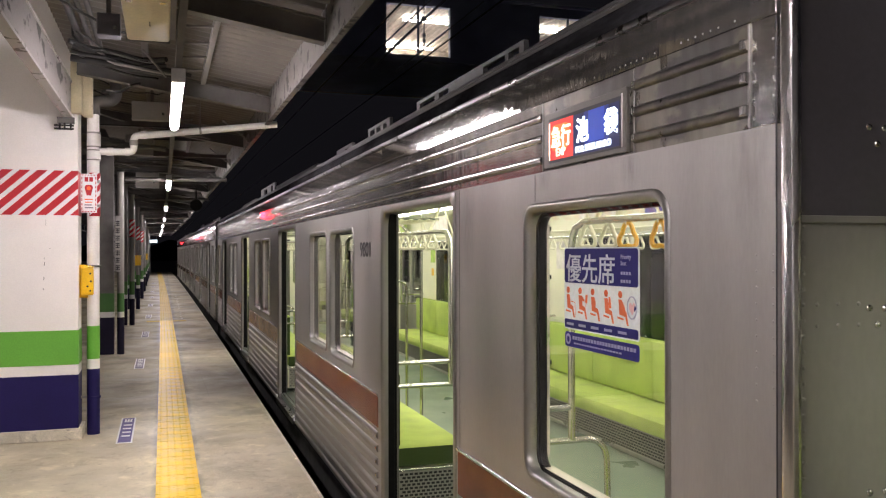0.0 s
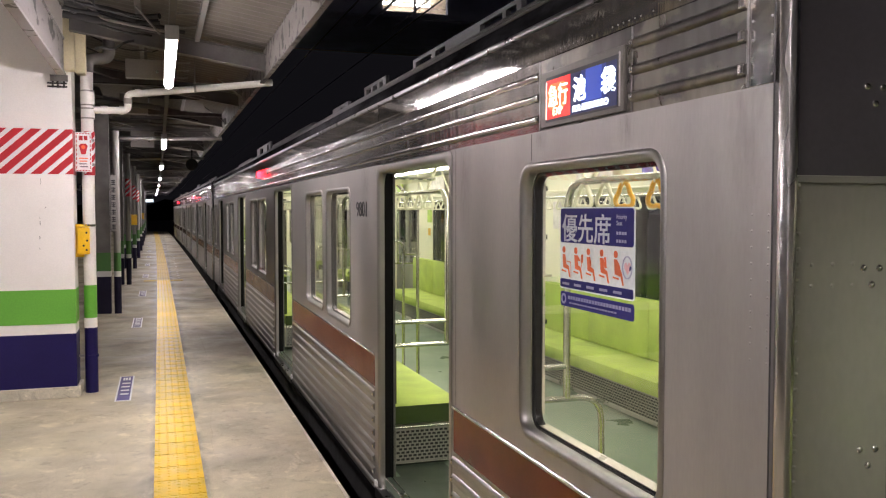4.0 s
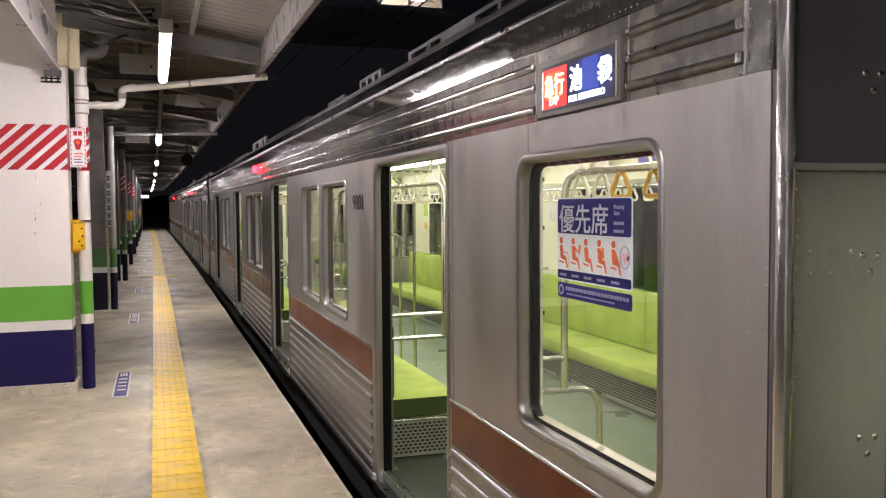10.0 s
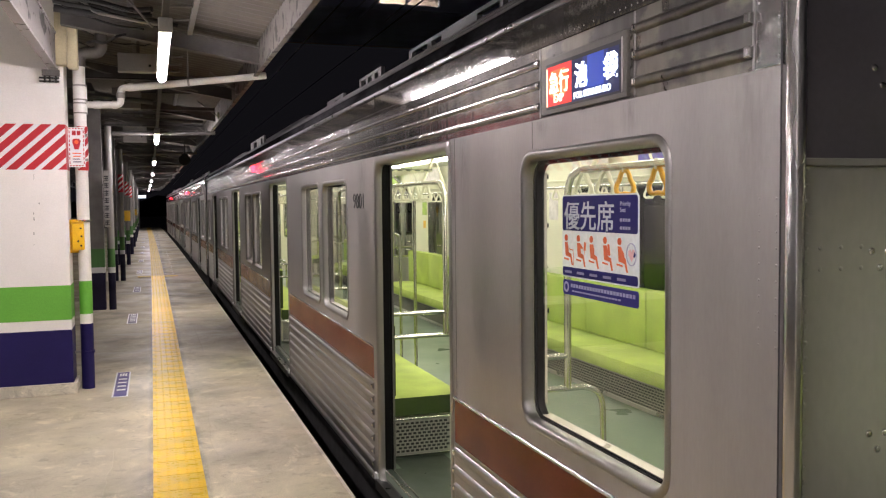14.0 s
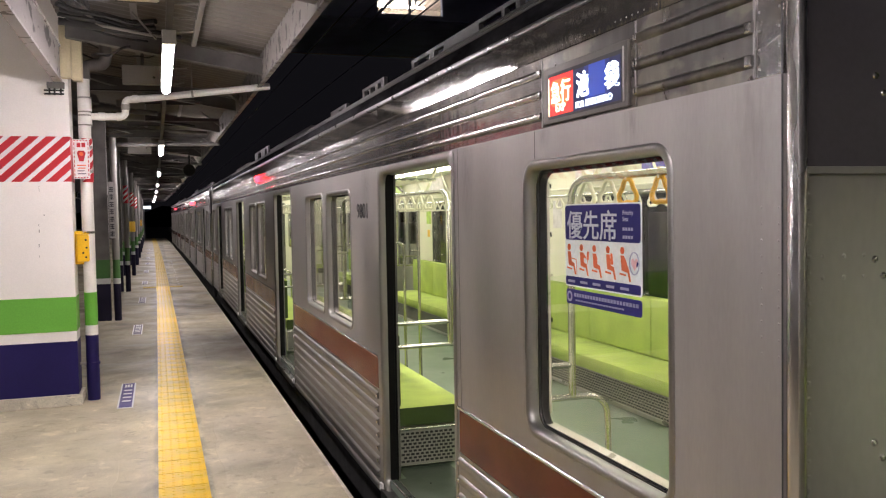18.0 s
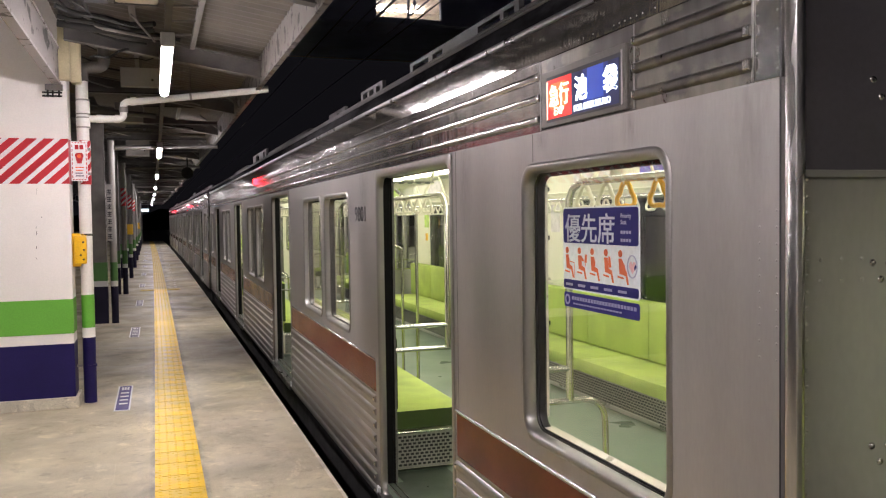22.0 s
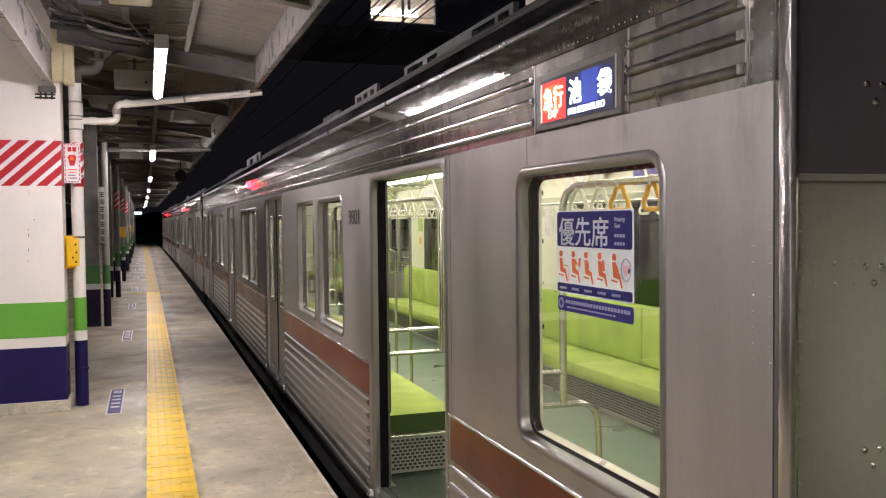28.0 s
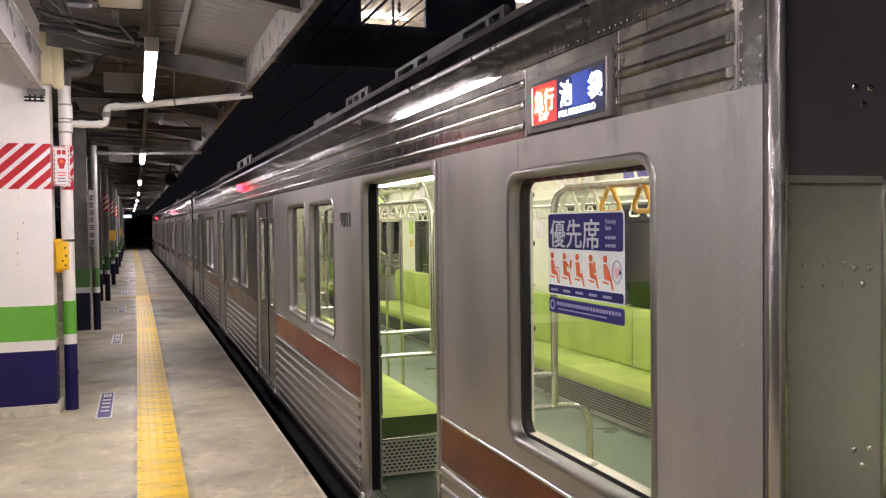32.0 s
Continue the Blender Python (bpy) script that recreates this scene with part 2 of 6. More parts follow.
def concrete_material(name, base):
    """Trodden concrete: cloudy tone, dark stains, pale scuffs and fine grit."""
    m = bpy.data.materials.new(name)
    m.use_nodes = True
    N, L = m.node_tree.nodes, m.node_tree.links
    b = N["Principled BSDF"]
    tc = N.new("ShaderNodeTexCoord")

    def noise_node(scale, detail, distort=0.0, stretch=None):
        n = N.new("ShaderNodeTexNoise")
        n.inputs["Scale"].default_value, n.inputs["Detail"].default_value, n.inputs["Distortion"].default_value = scale, detail, distort
        n.inputs["Roughness"].default_value = 0.6
        src = tc.outputs["Object"]
        if stretch:
            mp = N.new("ShaderNodeMapping")
            mp.inputs["Scale"].default_value = stretch
            L.new(src, mp.inputs[0])
            src = mp.outputs[0]
        L.new(src, n.inputs["Vector"])
        return n.outputs[0]

    def span(src, a, z, lo, hi):
        r = N.new("ShaderNodeMapRange")
        for k, v in enumerate((a, z, lo, hi)):
            r.inputs[k + 1].default_value = v
        L.new(src, r.inputs[0])
        return r.outputs[0]

    def times(a, c):
        x = N.new("ShaderNodeMath")
        x.operation = "MULTIPLY"
        L.new(a, x.inputs[0])
        L.new(c, x.inputs[1])
        return x.outputs[0]

    cloud = span(noise_node(0.55, 5, 0.6), 0.34, 0.66, 0.66, 1.24)
    patch = span(noise_node(2.1, 6, 0.3, (1, 0.8, 1)), 0.36, 0.66, 0.82, 1.10)
    stain = span(noise_node(1.1, 7, 0.2, (1.3, 0.8, 1)), 0.56, 0.70, 1.0, 0.46)
    scuff = span(noise_node(5.0, 8, 0.5), 0.58, 0.68, 1.0, 1.30)
    grit = span(noise_node(130, 3), 0.3, 0.7, 0.80, 1.18)
    speck = span(noise_node(9.0, 10, 0.3), 0.58, 0.67, 1.0, 0.76)
    vor = N.new("ShaderNodeTexVoronoi")
    vor.feature = "DISTANCE_TO_EDGE"
    vor.inputs["Scale"].default_value = 0.55
    warp = N.new("ShaderNodeVectorMath")
    wn = N.new("ShaderNodeTexNoise")
    wn.inputs["Scale"].default_value, wn.inputs["Detail"].default_value = 3.0, 6.0
    L.new(tc.outputs["Object"], wn.inputs["Vector"])
    warp.operation = "ADD"
    L.new(tc.outputs["Object"], warp.inputs[0])
    L.new(wn.outputs["Color"], warp.inputs[1])
    L.new(warp.outputs[0], vor.inputs["Vector"])
    crack = span(vor.outputs["Distance"], 0.0, 0.006, 0.88, 1.0)
    # lime bloom and a dirt line beside the tactile strip
    sep, off, size = N.new("ShaderNodeSeparateXYZ"), N.new("ShaderNodeMath"), N.new("ShaderNodeMath")
    L.new(tc.outputs["Object"], sep.inputs[0])
    off.operation, size.operation = "ADD", "ABSOLUTE"
    off.inputs[1].default_value = 1.125
    L.new(sep.outputs[0], off.inputs[0])
    L.new(off.outputs[0], size.inputs[0])
    bloom = span(times(span(size.outputs[0], 0.16, 0.42, 1, 0), span(noise_node(5.0, 8, 0.6, (1, 0.5, 1)), 0.46, 0.60, 0, 1)), 0, 1, 1.0, 1.30)
    grime = span(times(span(size.outputs[0], 0.15, 0.19, 1, 0), span(noise_node(8.0, 5, 0.2, (1, 0.4, 1)), 0.40, 0.55, 0, 1)), 0, 1, 1.0, 0.55)
    # darker from about 8 m along, partly paler again past 11 m, uneven border
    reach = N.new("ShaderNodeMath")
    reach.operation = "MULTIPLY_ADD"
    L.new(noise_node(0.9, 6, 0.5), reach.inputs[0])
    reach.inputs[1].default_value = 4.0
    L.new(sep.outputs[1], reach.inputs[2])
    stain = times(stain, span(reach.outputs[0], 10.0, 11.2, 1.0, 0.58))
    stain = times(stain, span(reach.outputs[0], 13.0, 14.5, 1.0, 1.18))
    # chalky scrapes and short dark scratches
    chalk = times(span(noise_node(3.2, 9, 1.6, (1.0, 0.7, 1)), 0.60, 0.66, 0, 1), span(noise_node(26.0, 6, 0.8, (1, 0.5, 1)), 0.46, 0.58, 0, 1))
    mark = times(span(noise_node(2.3, 4, 0.4), 0.55, 0.62, 0, 1), span(noise_node(14.0, 8, 2.0, (0.5, 1.6, 1)), 0.62, 0.66, 0, 1))
    stain = times(stain, times(span(chalk, 0, 1, 1.0, 1.32), span(mark, 0, 1, 1.0, 0.62)))
    value = times(times(times(cloud, patch), times(stain, scuff)), times(times(grit, times(bloom, grime)), times(speck, crack)))
    sc = N.new("ShaderNodeVectorMath")
    sc.operation = "SCALE"
    sc.inputs[0].default_value = base
    L.new(value, sc.inputs["Scale"])
    L.new(sc.outputs[0], b.inputs["Base Color"])
    L.new(span(noise_node(1.0, 5, 0.5), 0.35, 0.65, 0.30, 0.72), b.inputs["Roughness"])
    bp = N.new("ShaderNodeBump")
    bp.inputs["Strength"].default_value, bp.inputs["Distance"].default_value = 0.3, 0.004
    L.new(noise_node(60, 5), bp.inputs["Height"])
    L.new(bp.outputs[0], b.inputs["Normal"])
    return m


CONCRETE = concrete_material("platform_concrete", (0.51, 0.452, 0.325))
CONCRETE_EDGE = concrete_material("edge_concrete", (0.66, 0.61, 0.50))
YELLOW = material("yellow_tactile", (0.80, 0.51, 0.012), 0.35, 0, 0.16, 5, (1, 1, 1), 0.10, 22, 120, 0.10, 0.14, piece=0.09, spec=0.10)
YELLOW_WORN = material("worn_yellow_tactile", (0.50, 0.35, 0.07), 0.45, 0, 0.25, 5, (1, 1, 1), 0.3, 22, 120, 0.12, 0.08, piece=0.12, spec=0.12)
BALLAST = material("ballast", (0.05, 0.045, 0.04), 0.9, 0, 0.3, 8, (1, 1, 1), 0.8, 20)
WHITE_WALL = material("white_wall_paint", (0.86, 0.83, 0.80), 0.5, 0, 0.04, 2, (1, 1, 1), 0.08, 30, 90, 0.03)
GREEN_BAND = material("green_band_paint", (0.14, 0.42, 0.05), 0.5, 0, 0.06, 3)
NAVY_BAND = material("navy_band_paint", (0.016, 0.012, 0.085), 0.5, 0, 0.1, 3, spec=0.2)
GREY_PAINT = material("grey_steel_paint", (0.110, 0.104, 0.099), 0.55, 0, 0.32, 4, (1, 1, 1), 0.1, 40)
GREY_PALE = material("pale_grey_plastic", (0.5, 0.5, 0.5), 0.45, 0, 0.04, 5)
FRAME_DARK = material("dark_frame", (0.07, 0.068, 0.065), 0.35, 0.6, 0.15, 5)
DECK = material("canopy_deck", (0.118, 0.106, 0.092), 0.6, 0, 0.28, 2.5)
PEELING = material("peeling_paint", (0.15, 0.138, 0.128), 0.6, 0, 0.08, 3, (1, 1, 1), 0.2, 30, 80, 0.06, spots=0.27, spot_colour=(0.020, 0.017, 0.015), spot_scale=9)
PIPE_WHITE = material("white_pvc", (0.78, 0.76, 0.73), 0.4, 0, 0.05, 4)
RED_PAINT = material("red_hazard", (0.52, 0.022, 0.036), 0.45, 0, 0.06, 4)
YELLOW_BOX = material("yellow_plastic", (0.85, 0.50, 0.015), 0.35, 0, 0.05, 4)
CREAM_BOX = material("cream_plastic", (0.62, 0.55, 0.36), 0.45, 0, 0.1, 5)
CREAM_DULL = material("yellowed_plastic", (0.56, 0.50, 0.34), 0.45, 0, 0.12, 5)
BOX_GREY = material("dark_box_paint", (0.085, 0.083, 0.10), 0.5, 0, 0.15, 5)
INK_WHITE = material("white_print", (0.8, 0.8, 0.82), 0.4, 0, 0.02, 4)
INK_ORANGE = material("orange_print", (0.85, 0.16, 0.05), 0.4, 0, 0.03, 4)
INK_BLACK = material("black_print", (0.02, 0.02, 0.025), 0.5, 0, 0.03, 4)
CABLE = material("cable_black", (0.02, 0.02, 0.02), 0.6)
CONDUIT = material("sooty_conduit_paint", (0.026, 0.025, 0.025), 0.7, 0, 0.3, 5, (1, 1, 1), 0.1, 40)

GIRDER_WEB = material("flaking_grey_paint", (0.22, 0.205, 0.195), 0.6, 0, 0.18, 2, (1, 0.5, 1), 0.15, 30, 80, 0.06, spots=0.22, spot_colour=(0.022, 0.019, 0.017), spot_scale=7)
PEELING_FINE = material("chipped_paint", (0.30, 0.285, 0.275), 0.6, 0, 0.1, 2, (1, 1, 1), 0.15, 30, 80, 0.06, spots=0.08, spot_colour=(0.07, 0.06, 0.05), spot_scale=9)
INK_VIOLET = material("violet_print", (0.07, 0.05, 0.22), 0.5, 0, 0.05, 6)
INK_FADED = material("faded_print", (0.17, 0.155, 0.22), 0.6, 0, 0.25, 8)
SIGN_RED = glow("display_red", (1.0, 0.035, 0.03), 0.9)
SIGN_BLUE = glow("display_blue", (0.006, 0.011, 0.07), 0.34)
SIGN_ORANGE = glow("display_orange", (1.0, 0.13, 0.04), 1.0)
SIGN_BLUE_DIM = glow("display_blue_dim", (0.010, 0.025, 0.18), 0.42)
SIGN_BLUE_LIT = glow("display_blue_lit", (0.02, 0.06, 0.42), 0.5)
SIGN_WHITE = glow("display_white", (0.75, 0.85, 1.0), 7.0)
SIGN_WARM_WHITE = glow("display_small_white", (0.75, 0.85, 1.0), 2.6)
SIGN_WARM = glow("display_warm", (1.0, 0.66, 0.46), 3.2)
BRIDGE_DARK = material("bridge_dark", (0.32, 0.32, 0.40), 0.7)
BRIDGE_CREAM = material("bridge_cream", (0.80, 0.71, 0.60), 0.6)
BRIDGE_TUBE = glow("bridge_tube", (1.0, 0.92, 0.82), 17.0)

FILM_NAVY = material("navy_film", (0.035, 0.03, 0.20), 0.4, 0, 0.03, 4, through=0.5)
FILM_WHITE = material("white_film", (0.80, 0.83, 0.90), 0.4, 0, 0.02, 4, through=0.5)
FILM_ORANGE = material("orange_film", (0.82, 0.20, 0.095), 0.4, 0, 0.03, 4, through=0.5)
FILM_PINK = material("pink_film", (0.86, 0.55, 0.62), 0.4, 0, 0.03, 4, through=0.5)
FILM_GREY = material("pale_blue_film", (0.50, 0.50, 0.68), 0.4, 0, 0.03, 4, through=0.5)
# Copy of the band steel with the near end's light put into its colour.
STEEL_RIPPLED_TONED = rippled_material("dull_rippled_steel", (0.112, 0.107, 0.101), (0.185, 0.174, 0.146), 0.33, 0.12, 0.06, 0.05, 0.9)
CRUMPLED = rippled_material("crumpled_steel", (0.36, 0.35, 0.335), (0.44, 0.42, 0.39), 0.17, 0.1, 0.05, 0.6)
STEEL_BEADED = material("beaded_steel", (0.335, 0.325, 0.315), 0.35, 1.0, 0.15, 3, (1, 1, 1), 0.0, 40, 120, 0.06, 0.06)
# Seat ends face away from the ceiling tubes: their shade put into the colour.
SEAT_SHADED = material("dark_green_moquette", (0.035, 0.06, 0.012), 0.9, 0, 0.1, 6, (1, 1, 1), 0.2, 400)
POSTER_BLUE = material("blue_poster", (0.10, 0.09, 0.40), 0.4, 0, 0.3, 9)
POSTER_PALE = material("pale_poster", (0.75, 0.70, 0.72), 0.4, 0, 0.2, 12)
POSTER_LIME = material("lime_poster", (0.45, 0.62, 0.12), 0.4, 0, 0.3, 12)
BRIDGE_WALL = material("bridge_wall_paint", (0.56, 0.58, 0.72), 0.7, 0, 0.15, 1)

MORTAR = material("dirty_mortar", (0.20, 0.15, 0.05), 0.85, 0, 0.3, 6, (1, 1, 1), 0.3, 60)
PATCH = concrete_material("patched_concrete", (0.53, 0.472, 0.35))

# Upper end plate: darker tone that also carries light falloff above the seam.
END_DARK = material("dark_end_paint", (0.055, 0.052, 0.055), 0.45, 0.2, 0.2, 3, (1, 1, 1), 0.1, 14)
BOARD_GREY = material("weathered_board", (0.26, 0.25, 0.235), 0.6, 0, 0.15, 6)
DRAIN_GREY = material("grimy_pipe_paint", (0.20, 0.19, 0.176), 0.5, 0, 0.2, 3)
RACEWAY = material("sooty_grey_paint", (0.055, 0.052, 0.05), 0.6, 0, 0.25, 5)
STRIP_GREY = material("dull_white_paint", (0.21, 0.20, 0.19), 0.55, 0, 0.2, 4)
PIPE_GREY = material("grey_pvc", (0.27, 0.255, 0.235), 0.45, 0, 0.12, 4)
# darker copies of the pillar's band paints, column shade put into the colour
NAVY_SHADED = material("dull_navy_paint", (0.012, 0.010, 0.028), 0.55, 0, 0.25, 4, spec=0.2)
GREEN_SHADED = material("dull_green_paint", (0.045, 0.13, 0.03), 0.5, 0, 0.15, 3)
BACKDROP_DARK = material("night_woods", (0.012, 0.014, 0.012), 0.95, 0, 0.4, 0.2, spec=0.0)
FAR_SIGN = glow("far_sign_light", (0.75, 0.88, 1.0), 2.0)


# ---- mesh helpers ----
def part(name, bm, mat, parent=None, label=""):
    me = bpy.data.meshes.new(name)
    bm.to_mesh(me)
    bm.free()
    me.materials.append(mat)
    ob = new(name, me)
    if parent is not None:
        ob.parent = parent
    if label:
        ob["label"] = label
    return ob


def thing(name, at, label, category, group="", kind=""):
    return tagged(put_at(new(name), at), label, category, group, kind)


def put_at(ob, at):
    ob.location = at
    return ob


def smooth(ob, angle=40):
    me = ob.data
    me.polygons.foreach_set("use_smooth", [True] * len(me.polygons))
    me.set_sharp_from_angle(angle=radians(angle))
    return ob


def box(bm, x0, x1, y0, y1, z0, z1, bevel=0.0):
    vs = [bm.verts.new(p) for p in ((x0, y0, z0), (x1, y0, z0), (x1, y1, z0), (x0, y1, z0), (x0, y0, z1), (x1, y0, z1), (x1, y1, z1), (x0, y1, z1))]
    fs = [bm.faces.new([vs[i] for i in f]) for f in ((3, 2, 1, 0), (4, 5, 6, 7), (0, 1, 5, 4), (1, 2, 6, 5), (2, 3, 7, 6), (3, 0, 4, 7))]
    if bevel:
        es = list({e for f in fs for e in f.edges})
        bmesh.ops.bevel(bm, geom=es, offset=bevel, segments=2, profile=0.5, affect="EDGES")
    return bm


def boxes(*rows, bevel=0.0):
    bm = bmesh.new()
    for r in rows:
        box(bm, *r, bevel=bevel)
    return bm


def tube(bm, pts, r, n=10, cap=True):
    pts = [Vector(p) for p in pts]
    rings = []
    up = None
    for i, p in enumerate(pts):
        d = ((pts[i + 1] - p) if i + 1 < len(pts) else (p - pts[i - 1])).normalized()
        if 0 < i < len(pts) - 1:
            d = ((p - pts[i - 1]).normalized() + (pts[i + 1] - p).normalized()).normalized()
        if up is None:
            up = Vector((0, 0, 1)) if abs(d.z) < 0.9 else Vector((1, 0, 0))
        a = d.cross(up).normalized()
        up = a.cross(d).normalized()
        rings.append([bm.verts.new(p + r * (math.cos(2 * math.pi * k / n) * a + math.sin(2 * math.pi * k / n) * up)) for k in range(n)])
    for A, B in zip(rings, rings[1:]):
        for k in range(n):
            bm.faces.new((A[k], A[(k + 1) % n], B[(k + 1) % n], B[k]))
    if cap:
        bm.faces.new(rings[0][::-1])
        bm.faces.new(rings[-1])
    bmesh.ops.recalc_face_normals(bm, faces=bm.faces[:])
    return bm


def tubes(r, *paths, n=10):
    bm = bmesh.new()
    for p in paths:
        tube(bm, p, r, n)
    return bm


def bend(p, q, s, r, n=6):
    """Points from p round the corner q to s with a bend of radius r."""
    p, q, s = Vector(p), Vector(q), Vector(s)
    a, b = (p - q).normalized() * r, (s - q).normalized() * r
    return [p] + [q + a * (1 - k / n) ** 2 + b * (k / n) ** 2 for k in range(n + 1)] + [s]


def bend_x(y):
    """The track and the platform curve gently to the platform's side farther on."""
    return -max(0.0, y) ** 2 / 10400.0


def swept(bm, x0, x1, ya, yb, z0, z1, step=4.0):
    """A beam along the platform that follows its curve."""
    ys = [ya] + [y for y in (step * k for k in range(-12, 20)) if ya < y < yb] + [yb]
    rows = [[bm.verts.new((x + bend_x(y), y, z)) for x, z in ((x0, z0), (x1, z0), (x1, z1), (x0, z1))] for y in ys]
    for A, B in zip(rows, rows[1:]):
        for k in range(4):
            bm.faces.new((A[k], A[(k + 1) % 4], B[(k + 1) % 4], B[k]))
    bm.faces.new(rows[0][::-1])
    bm.faces.new(rows[-1])
    bmesh.ops.recalc_face_normals(bm, faces=bm.faces[:])
    return bm


def extrude_y(bm, prof, y0, y1, closed=True):
    A = [bm.verts.new((x, y0, z)) for x, z in prof]
    B = [bm.verts.new((x, y1, z)) for x, z in prof]
    n = len(prof)
    for k in range(n if closed else n - 1):
        bm.faces.new((A[k], A[(k + 1) % n], B[(k + 1) % n], B[k]))
    if closed:
        bm.faces.new(A[::-1])
        bm.faces.new(B)
    bmesh.ops.recalc_face_normals(bm, faces=bm.faces[:])
    return bm


def rrect(y0, y1, z0, z1, r, n=5):
    out = []
    for cy, cz, a0 in ((y1 - r, z1 - r, 0), (y0 + r, z1 - r, 90), (y0 + r, z0 + r, 180), (y1 - r, z0 + r, 270)):
        for k in range(n + 1):
            a = radians(a0 + 90 * k / n)
            out.append((cy + r * math.cos(a), cz + r * math.sin(a)))
    return out


def ring(bm, outer, inner, x0, x1, lip=0.0):
    """A frame in a side wall: between two rounded outlines in y and z, from x0 (outside) to x1."""
    n = len(outer)
    loops = []
    for o, x in ((outer, x1), (outer, x0 + lip), ([((a[0] * 0.8 + b[0] * 0.2), (a[1] * 0.8 + b[1] * 0.2)) for a, b in zip(outer, inner)], x0),
                 ([((a[0] * 0.25 + b[0] * 0.75), (a[1] * 0.25 + b[1] * 0.75)) for a, b in zip(outer, inner)], x0), (inner, x0 + lip), (inner, x1)):
        loops.append([bm.verts.new((x, y, z)) for y, z in o])
    for A, B in zip(loops, loops[1:] + loops[:1]):
        for k in range(n):
            bm.faces.new((A[k], A[(k + 1) % n], B[(k + 1) % n], B[k]))
    bmesh.ops.recalc_face_normals(bm, faces=bm.faces[:])
    return bm


def pressed_frame(bm, y0, y1, z0, z1, section, r0, r1):
    """A pressed steel surround: its section (inset, x) is swept round a rounded opening and closed at the back."""
    last = max(i for i, _ in section)
    loops = []
    for i, x in section:
        loops.append([bm.verts.new((x, y, z)) for y, z in rrect(y0 + i, y1 - i, z0 + i, z1 - i, r0 + (r1 - r0) * i / last, 7)])
    n = len(loops[0])
    for A, B in zip(loops, loops[1:] + loops[:1]):
        for k in range(n):
            bm.faces.new((A[k], A[(k + 1) % n], B[(k + 1) % n], B[k]))
    bmesh.ops.recalc_face_normals(bm, faces=bm.faces[:])
    return bm


WINDOW_SECTION = [(0, 0.033), (0, -0.002), (0.003, -0.0055), (0.011, -0.0075), (0.019, -0.006), (0.0245, -0.0025), (0.0285, 0.004), (0.031, 0.014), (0.0318, 0.033)]
DOOR_SECTION = [(0, 0.033), (0, -0.002), (0.004, -0.006), (0.020, -0.0075), (0.032, -0.006), (0.039, -0.002), (0.0435, 0.006), (0.045, 0.016), (0.0455, 0.033)]


def plate(bm, outline, x0, x1):
    A = [bm.verts.new((x0, y, z)) for y, z in outline]
    B = [bm.verts.new((x1, y, z)) for y, z in outline]
    n = len(outline)
    for k in range(n):
        bm.faces.new((A[k], A[(k + 1) % n], B[(k + 1) % n], B[k]))
    bm.faces.new(A[::-1])
    bm.faces.new(B)
    bmesh.ops.recalc_face_normals(bm, faces=bm.faces[:])
    return bm


def letters(text, size, mat, parent, m, name="lettering", depth=0.001, squeeze=1.0, align="LEFT", bold=0.0):
    """Lettering as a mesh: its own x runs along the words, y upwards."""
    cu = bpy.data.curves.new(name, "FONT")
    cu.body, cu.size, cu.extrude, cu.align_x, cu.offset = text, size, depth, align, bold
    tmp = new(name, cu)
    bpy.context.view_layer.update()
    me = bpy.data.meshes.new_from_object(tmp.evaluated_get(bpy.context.evaluated_depsgraph_get()))
    bpy.data.objects.remove(tmp)
    me.materials.clear()
    me.materials.append(mat)
    me.transform(Matrix.Diagonal((squeeze, 1, 1, 1)))
    me.transform(m)
    me.name = name
    ob = new(name, me)
    ob.parent = parent
    return ob


# On the side wall, seen from the platform: words run towards -y, face -x
def on_side(y, z, x=0.0):
    return Matrix(((0, 0, -1, x), (-1, 0, 0, y), (0, 1, 0, z), (0, 0, 0, 1)))

# ---- ground, track bed and platform ----
ground = part("ground", boxes((-400, 400, -300, 900, -1.3, -1.15)), BALLAST)
tagged(ground, "dark stone ballast around the tracks at night", "ground", kind="structure")
for x in (0.86, 1.93):
    rail = part("rail", boxes((x, x + 0.07, -60, 300, -1.15, -1.0)), UNDER)
    tagged(rail, "rusty dark steel running rail under the train", "rail", "running rails", "structure")

PLATFORM_END = 72.0
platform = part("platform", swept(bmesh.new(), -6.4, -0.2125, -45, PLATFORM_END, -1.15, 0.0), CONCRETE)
tagged(platform, "worn beige concrete platform with grey stains", "platform", kind="structure")
edge = part("platform_edge", swept(bmesh.new(), -0.212, -0.19, -45, PLATFORM_END, -0.25, 0.002), CONCRETE_EDGE)
tagged(edge, "pale worn concrete edge of the platform", "platform edge", kind="structure")


# ---- tactile strip ----
def tactile_mesh():
    bm = bmesh.new()
    box(bm, -0.149, 0.149, -0.1466, 0.1466, 0.0, 0.006)
    for i in range(5):
        for j in range(5):
            x, y = -0.116 + 0.058 * i, -0.116 + 0.058 * j
            vs = [[bm.verts.new((x + r * math.cos(a * math.pi / 3), y + r * math.sin(a * math.pi / 3), z)) for a in range(6)] for r, z in ((0.013, 0.006), (0.008, 0.0082))]
            for k in range(6):
                bm.faces.new((vs[0][k], vs[0][(k + 1) % 6], vs[1][(k + 1) % 6], vs[1][k]))
            bm.faces.new(vs[1])
    me = bpy.data.meshes.new("tactile_tile")
    bm.to_mesh(me)
    bm.free()
    me.materials.append(YELLOW)
    return me


